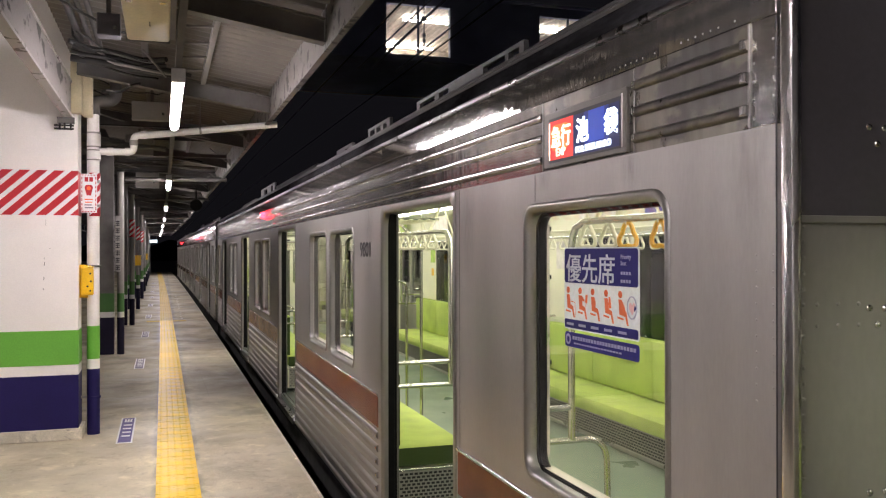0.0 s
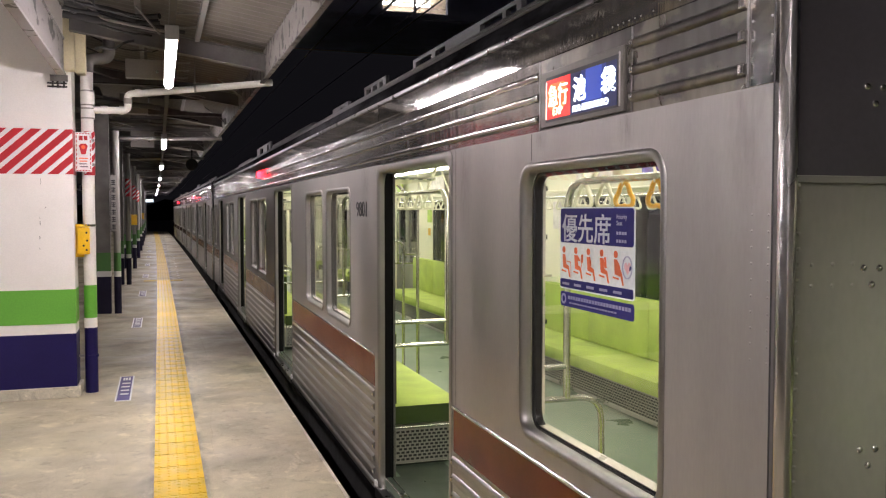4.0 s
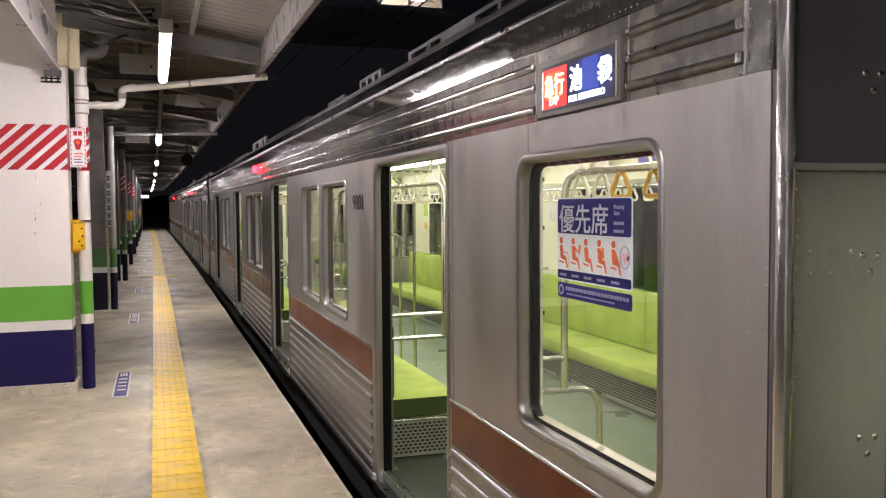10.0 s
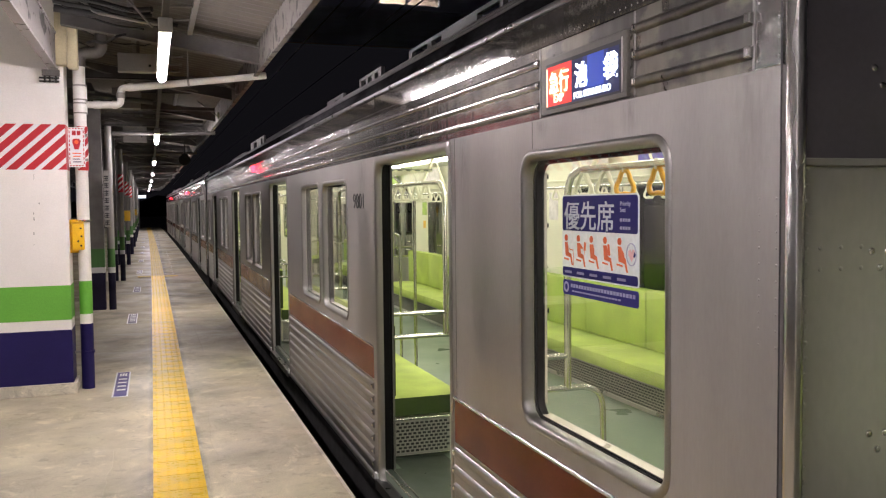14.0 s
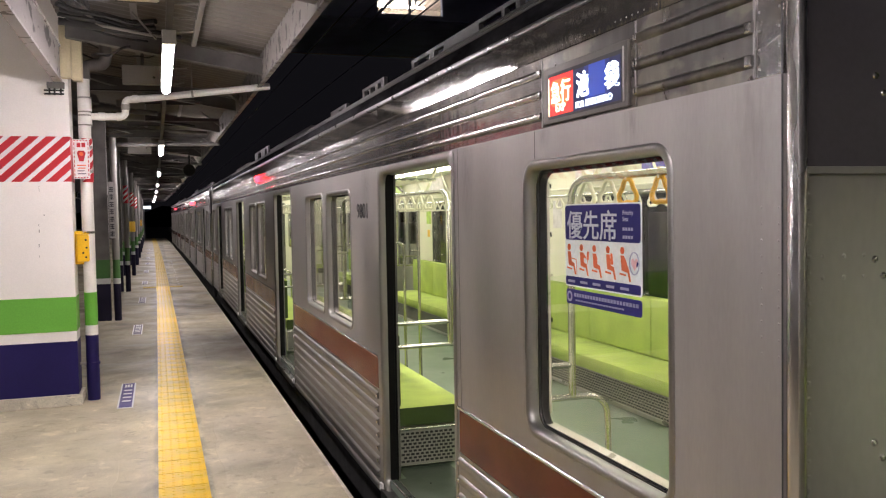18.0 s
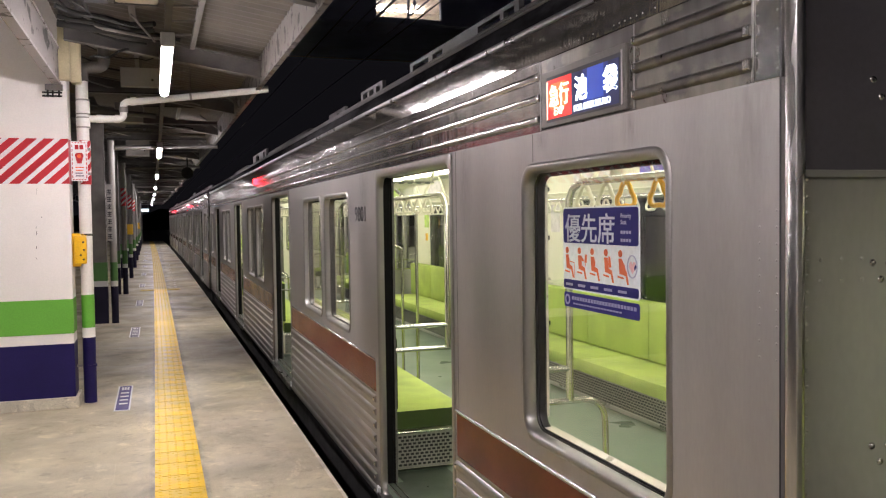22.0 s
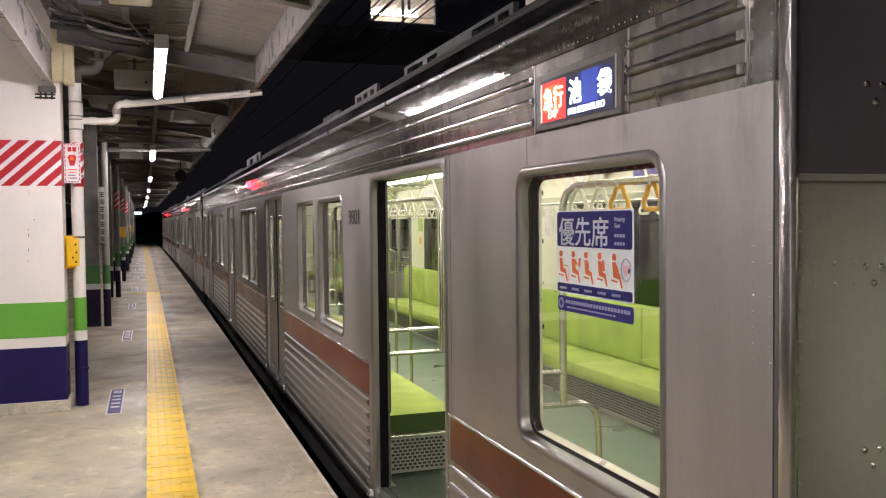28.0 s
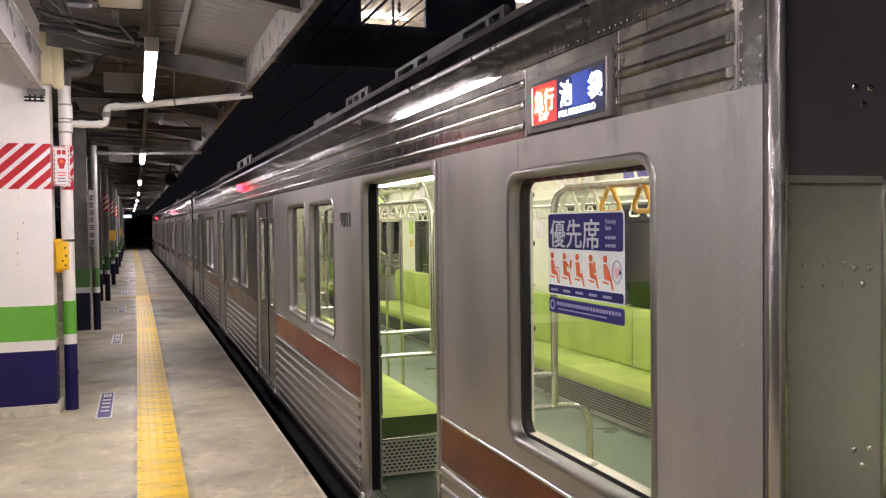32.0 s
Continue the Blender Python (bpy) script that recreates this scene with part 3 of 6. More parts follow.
def build_tactile():
    strip = thing("tactile_strip", (-1.125, 0, 0), "yellow tactile paving strip of dotted tiles set in the platform", "tactile paving", kind="structure")
    me = tactile_mesh()
    worn = me.copy()
    worn.materials[0] = YELLOW_WORN
    y = -15.0
    k = 0
    while y < PLATFORM_END - 1:
        if k < 290:
            ob = new("tactile_tile", me if y < 20.2 else worn)
            ob.parent = strip
            ob.location = (bend_x(y), y, 0.001)
        y += 0.3
        k += 1
    part("mortar_bed", swept(bmesh.new(), -0.1485, 0.1485, -15.2, PLATFORM_END - 1, -0.002, 0.0035), MORTAR, strip, "dirty mortar between the tiles")
    # the row of tiles that crosses the strip, and its two end tiles
    for x in (-0.3, 0.3):
        ob = new("tactile_tile", worn)
        ob.parent = strip
        ob.location = (x + bend_x(20), 20.1, 0.001)


# ---- the car: stations along its side, from its near end ----
CAR = 19.72
PITCH = 20.1
DOORS = [(2.165, 3.455), (6.985, 8.275), (11.805, 13.095), (16.625, 17.915)]
DOOR_TOP, SILL, BELT, WTOP, BAND = 1.885, 0.03, 0.870, 1.832, 1.935
WINDOWS = [(0.443, 1.376)]
for a in (4.24, 9.06, 13.88):
    WINDOWS += [(a, a + 0.905), (a + 1.025, a + 1.885)]
WINDOWS += [(18.67, 19.4)]
BEADS_LOW = [0.012 + 0.079 * k for k in range(8)]
BEADS_HIGH = [1.975, 2.047, 2.118]
WIDE = 2.80


def bead_profile(z0, z1, beads, x=0.0, out=0.011, half=0.014, tilt=0.0):
    """The outer face of a beaded sheet, upwards, then back along its inner face; tilt: how far the strips between beads lean in."""
    edges = [z0] + [v for z in beads for v in (z - half, z + half)] + [z1]
    off = [s * tilt * (hi - lo) / 2 for lo, hi in zip(edges[::2], edges[1::2]) for s in (-1, 1)]
    pts = [(x + off[0], z0)]
    for k, z in enumerate(beads):
        pts += [(x + off[2 * k + 1], z - half), (x - out * 0.8, z - half * 0.7), (x - out, z - half * 0.45), (x - out, z + half * 0.45), (x - out * 0.8, z + half * 0.7), (x + off[2 * k + 2], z + half)]
    pts += [(x + off[-1], z1), (x + 0.02, z1), (x + 0.02, z0)]
    return pts


def panel_with_holes(bm, x0, x1, ya, yb, za, zb, holes):
    """A flat wall sheet from ya to yb with rectangular holes that go through it."""
    holes = [h for h in holes if h[0] > ya and h[1] < yb]
    ys = sorted({ya, yb} | {v for h in holes for v in h[:2]})
    zs = sorted({za, zb} | {v for h in holes for v in h[2:]})
    grid = {(i, j, k): bm.verts.new((x, y, z)) for i, x in enumerate((x0, x1)) for j, y in enumerate(ys) for k, z in enumerate(zs)}

    def solid(j, k):
        if not (0 <= j < len(ys) - 1 and 0 <= k < len(zs) - 1):
            return False
        cy, cz = (ys[j] + ys[j + 1]) / 2, (zs[k] + zs[k + 1]) / 2
        return not any(h[0] < cy < h[1] and h[2] < cz < h[3] for h in holes)

    for j in range(len(ys) - 1):
        for k in range(len(zs) - 1):
            if not solid(j, k):
                continue
            for i in (0, 1):
                bm.faces.new([grid[i, a, b] for a, b in ((j, k), (j + 1, k), (j + 1, k + 1), (j, k + 1))])
            for (a, b), (c, d), (e, f) in (((-1, 0), (j, k), (j, k + 1)), ((1, 0), (j + 1, k), (j + 1, k + 1)), ((0, -1), (j, k), (j + 1, k)), ((0, 1), (j, k + 1), (j + 1, k + 1))):
                if not solid(j + a, k + b):
                    bm.faces.new((grid[0, c, d], grid[0, e, f], grid[1, e, f], grid[1, c, d]))
    bmesh.ops.recalc_face_normals(bm, faces=bm.faces[:])
    for v in [v for v in bm.verts if not v.link_faces]:
        bm.verts.remove(v)
    return bm


def bench(car, ya, yb, side, back=0.93):
    """A long seat along a wall. side 0: platform wall, 1: far wall."""
    def fx(x):
        return x if side == 0 else WIDE - x

    def bx(bm, x0, x1, *r, bevel=0.0):
        return box(bm, min(fx(x0), fx(x1)), max(fx(x0), fx(x1)), *r, bevel=bevel)

    front, top = (0.60, 0.47) if side == 0 else (0.67, 0.447)
    b = part("bench", bx(bmesh.new(), 0.13, front - 0.10, ya, yb, 0.10, top - 0.135), CREAM, car, "long bench with lime moquette seats")
    bm = bx(bmesh.new(), 0.13, front, ya, yb, top - 0.125, top, bevel=0.042)
    smooth(part("cushion", bm, SEAT, b, "lime green seat cushion"))
    n = max(1, round((yb - ya) / 1.05))
    for k in range(n):
        w = (yb - ya) / n
        bm = bx(bmesh.new(), 0.115, 0.155 if side == 0 else 0.24, ya + k * w + 0.001, ya + (k + 1) * w - 0.001, top + 0.005, back, bevel=0.016)
        smooth(part("backrest", bm, SEAT, b, "lime green backrest"))
    # heater grille under the seat: a sheet with rows of slots shown by recessed dark slots
    bm = bx(bmesh.new(), front - 0.10, front - 0.092, ya + 0.03, yb - 0.03, 0.11, top - 0.14)
    g = part("heater_grille", bm, PERF, b, "perforated grey metal heater grille")
    bm = bmesh.new()
    for r in range(8):
        z = 0.125 + r * 0.022
        y = ya + 0.05 + (r % 2) * 0.02
        while y < yb - 0.08:
            bx(bm, front - 0.093, front - 0.0905, y, y + 0.028, z, z + 0.012)
            y += 0.04
    tagged(part("slot_pattern", bm, DARK, g), kind="stuff")
    for ye, s in ((ya, -1), (yb, 1)):
        part("grille_kick", bx(bmesh.new(), front - 0.10, front - 0.082, ya + 0.03, yb - 0.03, 0.088, 0.118), STEEL_SATIN, b, "pale metal kick ledge") if ye == ya else None
        part("end_bar", tubes(0.010, [(fx(0.13), ye + s * 0.012, 0.331), (fx(0.52), ye + s * 0.012, 0.331)], n=8), STEEL_BRIGHT, b)
        # thin plates darken the cushion and backrest ends, which stand in shade
        part("end_cover", bx(bmesh.new(), 0.135, 0.59, min(ye + s * 0.001, ye + s * 0.006), max(ye + s * 0.001, ye + s * 0.006), top - 0.122, top - 0.01), SEAT_SHADED, b, "thin dark plate that shades the seat end")
        part("back_end", bx(bmesh.new(), 0.117, 0.152, min(ye + s * 0.001, ye + s * 0.005), max(ye + s * 0.001, ye + s * 0.005), top + 0.01, back - 0.02), SEAT_SHADED, b, "thin dark plate that shades the backrest end")
        g = part("end_grille", bx(bmesh.new(), 0.14, 0.50, min(ye, ye + s * 0.008), max(ye, ye + s * 0.008), 0.105, 0.322), PERF, b, "perforated metal seat end")
        bm = bmesh.new()
        for r in range(9):
            z = 0.122 + r * 0.0215
            for k in range(11):
                x = 0.150 + k * 0.031 + (r % 2) * 0.0155
                bx(bm, x, x + 0.021, min(ye + s * 0.007, ye + s * 0.0095), max(ye + s * 0.007, ye + s * 0.0095), z, z + 0.0130)
        tagged(part("slot_pattern", bm, DARK, g), kind="stuff")
    return b


def partition(car, y, s, side):
    """Bent-pipe screen at a bench end. s: the way from the bench to the door."""
    def P(x, yy, z):
        return (x if side == 0 else WIDE - x, yy, z)

    pole = part("stanchion", tubes(0.016, [P(0.475, y, 0.842), P(0.475, y, 1.68), P(0.475, y - s * 0.012, 1.73), P(0.472, y - s * 0.05, 1.77), P(0.48, y - s * 0.11, 1.791), P(0.48, y - s * 0.2, 1.793)]), STEEL_BRIGHT, car, "polished steel grab pole")
    bm = tubes(0.014, [P(0.11, y, 0.985), P(0.475, y, 0.985)], [P(0.11, y, 0.842), P(0.475, y, 0.842)])
    smooth(part("guard_rail", bm, STEEL_BRIGHT, pole))
    bm = tubes(0.014, bend(P(0.475, y, 0.842), P(0.645, y, 0.842), P(0.66, y, 0.08), 0.11))
    smooth(part("floor_loop", bm, STEEL_BRIGHT, pole))
    smooth(pole)


def mid_pole(car, y, side):
    """Pole in the middle of a long bench, bent over to the grab rail, and a lower hoop beside it."""
    def P(x, yy, z):
        return (x if side == 0 else WIDE - x, yy, z)

    smooth(part("bench_pole", tubes(0.012, bend(P(0.40, y, 1.93), P(0.625, y, 1.71), P(0.625, y, 0.08), 0.04)), STEEL_BRIGHT, car, "polished bent grab pole"))
    smooth(part("bench_hoop", tubes(0.011, bend(P(0.48, y + 0.36, 1.43), P(0.612, y + 0.36, 1.43), P(0.612, y + 0.36, 0.08), 0.07)), STEEL_BRIGHT, car, "polished low hoop"))


TWIST = random.Random(11)


def strap(car, x, y, z, colour):
    turn = TWIST.uniform(0.35, 1.1)
    bm = boxes((x - 0.012, x + 0.012, y - 0.003, y + 0.003, z - 0.022, z + 0.018))
    s = part("strap", bm, CREAM, car)
    pts = []
    for k in range(25):
        a = 2 * math.pi * k / 24
        r = 0.033 + 0.007 * math.cos(3 * a)
        pts.append((x + r * 0.95 * math.sin(a) * math.sin(turn), y - r * 0.95 * math.sin(a) * math.cos(turn), z - 0.070 + r * math.cos(a) * 1.35))
    smooth(part("strap_handle", tubes(0.0095, pts, n=7), colour, s, "orange strap handle" if colour == ORANGE else "cream strap handle"), 60)


ORANGE = material("orange_plastic", (0.85, 0.46, 0.03), 0.35, 0, 0.05, 5)


def cap_mesh(name, *r):
    me = bpy.data.meshes.new(name)
    bm = boxes(r, bevel=0.004)
    bm.to_mesh(me)
    bm.free()
    me.materials.append(STEEL_BRIGHT)
    return me


CAP_SMALL = cap_mesh("bead_cap", -0.017, 0, -0.007, 0.007, -0.010, 0.010)
CAP_BIG = cap_mesh("bead_cap", -0.018, 0, -0.009, 0.009, -0.013, 0.013)


def rivet_mesh(name, mat, r):
    """A domed head that rises along its own z."""
    bm = bmesh.new()
    loops = [[bm.verts.new((q * r * math.cos(a * math.pi / 4), q * r * math.sin(a * math.pi / 4), h * r)) for a in range(8)] for q, h in ((1, -0.2), (1, 0.15), (0.7, 0.5))]
    for A, B in zip(loops, loops[1:]):
        for k in range(8):
            bm.faces.new((A[k], A[(k + 1) % 8], B[(k + 1) % 8], B[k]))
    bm.faces.new(loops[-1])
    me = bpy.data.meshes.new(name)
    bm.to_mesh(me)
    bm.free()
    me.polygons.foreach_set("use_smooth", [True] * len(me.polygons))
    me.materials.append(mat)
    return me


def cap_at(car, me, y, z):
    ob = new("bead_cap", me)
    ob.parent = car
    ob.location = (0, y, z)


def build_car(y0, full):
    car = thing("train_car", (bend_x(y0), y0, 0), "stainless steel commuter train car with a maroon stripe", "train car", "cars of the train")
    # shell: roof, floor, ends
    arc = [(x * WIDE / 2.8, z) for x, z in ((0.0, 2.30), (0.03, 2.37), (0.10, 2.425), (0.3, 2.475), (0.7, 2.53), (1.4, 2.56), (2.1, 2.53), (2.5, 2.475), (2.7, 2.425), (2.77, 2.37), (2.80, 2.30))]
    bm = extrude_y(bmesh.new(), arc + [(WIDE - 0.05, 2.26), (0.05, 2.26)], 0.0, CAR)
    smooth(part("roof", bm, ROOF_PAINT, car, "dark grey painted roof"), 30)
    part("ceiling_panel", boxes((0.10, WIDE - 0.10, 0.05, CAR - 0.05, 2.19, 2.225)), CEIL, car, "white ceiling panel")
    part("floor_panel", boxes((0.028, WIDE - 0.04, 0.05, CAR - 0.05, 0.02, 0.08)), LINO, car, "pale green linoleum floor")
    part("underframe", boxes((0.06, WIDE - 0.06, 0.0, CAR, -0.30, 0.015), (0.25, 2.5, 0.6, CAR - 0.6, -0.95, -0.3)), UNDER, car)
    for ya, yb, yl in ((0.030, 0.055, 0.09), (CAR - 0.055, CAR - 0.030, CAR - 0.09)):
        m = Matrix(((0, 1, 0, 0), (1, 0, 0, 0), (0, 0, 1, 0), (0, 0, 0, 1)))
        end_holes = [(0.32, 0.93, 0.90, 1.735), (1.79, 2.40, 0.90, 1.735), (1.01, 1.70, 0.09, 1.95)]
        lower = [(a, b, c, min(d, 1.7349)) for a, b, c, d in end_holes]
        bm = panel_with_holes(bmesh.new(), ya, yb, 0.03, WIDE - 0.03, -0.02, 1.735, lower)
        bm.transform(m)
        w = part("end_wall", bm, END_PAINT, car, "greenish grey riveted steel end")
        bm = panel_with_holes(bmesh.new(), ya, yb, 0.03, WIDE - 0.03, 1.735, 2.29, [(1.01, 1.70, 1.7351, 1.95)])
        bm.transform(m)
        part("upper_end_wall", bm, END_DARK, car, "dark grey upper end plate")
        bm = panel_with_holes(bmesh.new(), min(yl, yl + 0.01), max(yl, yl + 0.01), 0.10, WIDE - 0.10, 0.08, 2.19, end_holes)
        bm.transform(m)
        part("end_lining", bm, CREAM, car)
        for xa, xb in ((0.32, 0.93), (1.79, 2.40)):
            bm = ring(bmesh.new(), rrect(xa - 0.02, xb + 0.02, 0.88, 1.752, 0.06), rrect(xa + 0.02, xb - 0.02, 0.92, 1.715, 0.04), min(ya, yl) - 0.008, max(yb, yl) + 0.012)
            bm.transform(m)
            smooth(part("end_window", bm, STEEL_BRIGHT, w, "rounded steel end window frame"))
            bm = plate(bmesh.new(), rrect(xa + 0.018, xb - 0.018, 0.918, 1.717, 0.041), (ya + yb) / 2, (ya + yb) / 2 + 0.005)
            bm.transform(m)
            part("pane", bm, GLASS, w).visible_shadow = False
    if full:
        w = None
        for o in car.children:
            if o.name.startswith("end_wall"):
                w = o
                break
        part("seam", boxes((0.031, 0.30, 0.024, 0.030, 1.727, 1.743), bevel=0.002), END_PAINT, w, "steel lap seam")
        rivet = rivet_mesh("rivet", END_PAINT, 0.005)
        bolt = rivet_mesh("bolt", STEEL_BRIGHT, 0.0085)
        spots = [(rivet, 0.053, 1.72 - 0.033 * k) for k in range(36)]
        spots += [(rivet, x, z) for x in (0.088, 0.143, 0.197) for z in (1.555, 1.510)]
        for zc in (1.935, 1.545, 1.148):
            spots += [(bolt, 0.225, zc), (bolt, 0.268, zc - 0.001), (bolt, 0.248, zc - 0.036)]
        for me, x, z in spots:
            ob = new(me.name, me)
            ob.parent = w
            ob.matrix_basis = Matrix.Translation((x, 0.030, z)) @ pose(0, 0, 0, 90)
        rv = rivet_mesh("rivet", STEEL, 0.0031)
        rs = rivet_mesh("rivet", STEEL, 0.0028)
        rows = [(y, 1.66 - 0.035 * k) for y in (0.058, 0.112) for k in range(10)]
        rows += [(y, 1.955 + 0.04 * k) for y in (0.056, 0.118) for k in range(5)]
        rows += [(0.15 + 0.030 * k, 2.183) for k in range(130) if k > 40 or (k * 7) % 11 not in (0, 3, 4, 8)]
        for y, z in rows:
            ob = new("rivet", rs if z > 2.18 else rv)
            ob.parent = car
            ob.matrix_basis = Matrix.Translation((-0.0026 if z > 2.18 else 0.0, y, z)) @ pose(0, 0, 0, 0, -90)
    for y in (0.0, CAR - 0.045):
        smooth(part("corner_post", boxes((0.0, 0.030, y, y + 0.045, -0.02, 2.34), bevel=0.0145), POST_STEEL, car, "rounded steel corner post"))
    part("corner_seal", boxes((-0.0012, 0.0, 0.0445, 0.0485, -0.02, 2.16)), INK_BLACK, car, "thin black strip at the gap beside the corner post")
    # the platform side
    holes = [(a + 0.0255, b - 0.0255, BELT + 0.0255, WTOP - 0.0255) for a, b in WINDOWS]
    cuts = [0.046] + [v for a, b in DOORS for v in (a - 0.025, b + 0.025)] + [CAR - 0.046]
    for ya, yb in zip(cuts[::2], cuts[1::2]):
        part("side_panel", panel_with_holes(bmesh.new(), 0.0, 0.022, ya, yb, 0.812, BAND, holes), STEEL, car, "matte stainless side panel")
        part("side_lining", panel_with_holes(bmesh.new(), 0.088, 0.10, ya, yb, 0.08, 2.19, [(h0 - 0.09, h1 + 0.09, h2, h3) for h0, h1, h2, h3 in holes]), CREAM, car, "cream inner wall panel")
        if ya > 1:
            part("jamb_panel", boxes((0.0, 0.022, ya - 0.001, ya + 0.093, -0.02, 0.8115)), STEEL, car, "plain steel panel beside the door")
        part("jamb_strip", boxes((0.0, 0.022, yb - 0.036, yb, -0.02, 0.8115)), STEEL, car, "plain steel strip beside the door")
        yc, yd = ya, yb
        ya, yb = ya + (0.093 if ya > 1 else 0), yb - (0.036 if yb < CAR - 1 else 0.037)
        smooth(part("beaded_panel", extrude_y(bmesh.new(), bead_profile(-0.02, 0.606, BEADS_LOW, out=0.012, half=0.023), ya, yb), STEEL_BEADED, car, "corrugated stainless lower panel"), 50)
        part("stripe", boxes((-0.002, 0.02, ya + 0.004, yb - 0.004, 0.610, 0.800)), BROWN, car, "glossy maroon stripe")
        smooth(part("stripe_trim", tubes(0.0085, [(-0.002, ya, 0.8055), (-0.002, yb, 0.8055)], n=14), STEEL_TRIM, car, "thin polished trim above the stripe"))
        if full:
            for z in BEADS_LOW:
                for y in (ya + 0.008, yb - 0.008):
                    cap_at(car, CAP_SMALL, y, z)
    # upper band with beads, gutter
    segs = [(0.13, 0.613), (1.205, CAR - 0.14)]
    for ya, yb in segs:
        smooth(part("beaded_band", extrude_y(bmesh.new(), bead_profile(BAND, 2.166, BEADS_HIGH[:3], out=0.012, half=0.015, tilt=-0.05), ya, yb), STEEL_RIPPLED_TONED if ya < 1 else STEEL_RIPPLED, car, "rippled stainless band with raised beads"), 50)
        if full:
            for z in BEADS_HIGH[:3]:
                for y in (ya + 0.010, yb - 0.010):
                    cap_at(car, CAP_BIG if y < 0.3 else CAP_SMALL, y, z)
    for ya, yb, za, zb in ((0.046, 0.13, BAND, 2.166), (CAR - 0.14, CAR - 0.046, BAND, 2.166), (0.613, 1.205, 2.1225, 2.166), (0.613, 1.205, BAND - 0.002, 1.940), (0.613, 0.644, 1.940, 2.1225), (1.186, 1.205, 1.940, 2.1225)):
        part("band_end", boxes((0.0, 0.02, ya, yb, za, zb), bevel=0.002), CRUMPLED if ya < 0.05 else STEEL_RIPPLED_TONED, car)
    for y in (0.613, 0.1315, 1.2065):
        part("band_trim", boxes((-0.005, 0.0, y - 0.0025, y + 0.0025, BAND + 0.002, 2.164), bevel=0.0015), STEEL_BEADED, car, "thin upright steel trim")
    for ya, yb, top in ((0.046, 3.47, 0.0012), (3.472, 9.6, 0.0062), (9.602, CAR - 0.046, 0.0070)):
        smooth(part("cornice", extrude_y(bmesh.new(), [(0.0, 2.166), (-0.003, 2.168), (top, 2.278), (0.02, 2.298), (0.05, 2.298), (0.05, 2.166)], ya, yb), STEEL_SMOOTH, car, "plain steel cornice with a rivet row"), 25)
    smooth(part("gutter", extrude_y(bmesh.new(), [(-0.007, 2.276), (-0.010, 2.286), (-0.007, 2.296), (0.02, 2.303), (0.04, 2.30), (0.02, 2.276)], 0.0, CAR), GUTTER, car, "steel rain gutter"), 50)
    # windows
    for i, (a, b) in enumerate(WINDOWS):
        w = part("window", pressed_frame(bmesh.new(), a, b, BELT, WTOP, WINDOW_SECTION, 0.085, 0.062), STEEL_FRAME, car, "rounded pressed steel window surround")
        smooth(w, 35)
        p = part("pane", plate(bmesh.new(), rrect(a + 0.0315, b - 0.0315, BELT + 0.0315, WTOP - 0.0315, 0.060), 0.0345, 0.039), GLASS, w, "clear window glass")
        p.visible_shadow = False
        part("gasket", ring(bmesh.new(), rrect(a + 0.0290, b - 0.0290, BELT + 0.0290, WTOP - 0.0290, 0.060), rrect(a + 0.0325, b - 0.0325, BELT + 0.0325, WTOP - 0.0325, 0.058), 0.0395, 0.046), RUBBER, w, "black rubber gasket")
        smooth(part("inner_frame", ring(bmesh.new(), rrect(a + 0.0290, b - 0.0290, BELT + 0.0290, WTOP - 0.0290, 0.060), rrect(a + 0.0430, b - 0.0400, BELT + 0.0400, WTOP - 0.0420, 0.053), 0.0465, 0.070), RUBBER, w, "black inner window frame"))
        part("inner_ledge", boxes((0.0465, 0.084, a + 0.062, b - 0.062, BELT + 0.0403, BELT + 0.0425)), FRAME_CREAM, w, "aged cream ledge under the glass")
        part("inner_strip", boxes((0.0440, 0.0463, a + 0.0330, a + 0.0440, BELT + 0.075, WTOP - 0.075), bevel=0.0006), FRAME_CREAM, w, "aged cream upright strip")
        part("inner_strip", boxes((0.0705, 0.084, b - 0.0400, b - 0.0372, BELT + 0.07, WTOP - 0.07)), FRAME_CREAM, w, "aged cream upright strip")
        part("blind_track", ring(bmesh.new(), rrect(a + 0.0300, b - 0.0300, BELT + 0.0300, WTOP - 0.0300, 0.058), rrect(a + 0.0415, b - 0.0415, BELT + 0.0380, WTOP - 0.0430, 0.052), 0.0705, 0.0735), RUBBER, w, "dark blind track")
    # doorways
    for a, b in DOORS:
        f = part("door_frame", pressed_frame(bmesh.new(), a - 0.045, b + 0.045, SILL - 0.045, DOOR_TOP + 0.0455, DOOR_SECTION, 0.03, 0.075), STEEL_FRAME, car, "pressed steel door surround with rounded corners")
        smooth(f, 35)
        part("door_sill", boxes((-0.03, 0.10, a, b, -0.02, SILL + 0.002), (-0.03, -0.02, a, b, SILL, SILL + 0.008), (0.025, 0.033, a, b, SILL, SILL + 0.012), (0.07, 0.078, a, b, SILL, SILL + 0.012)), GUTTER, car, "worn steel threshold")
        for row in ((0.095, 0.112, a - 0.03, a, SILL, DOOR_TOP - 0.001), (0.0855, 0.096, b - 0.004, b + 0.03, SILL, DOOR_TOP - 0.001), (0.095, 0.112, a - 0.03, b + 0.03, DOOR_TOP, 2.0)):
            part("inner_jamb", boxes(row), JAMB, car, "grey painted inner jamb")
        if full:
            for q, yy in ((-1, a), (1, b)):
                part("door_stop", boxes((-0.024, -0.010, min(yy, yy + q * 0.05), max(yy, yy + q * 0.05), 0.02, 0.065), bevel=0.004), INK_WHITE, car, "white rubber door stop")
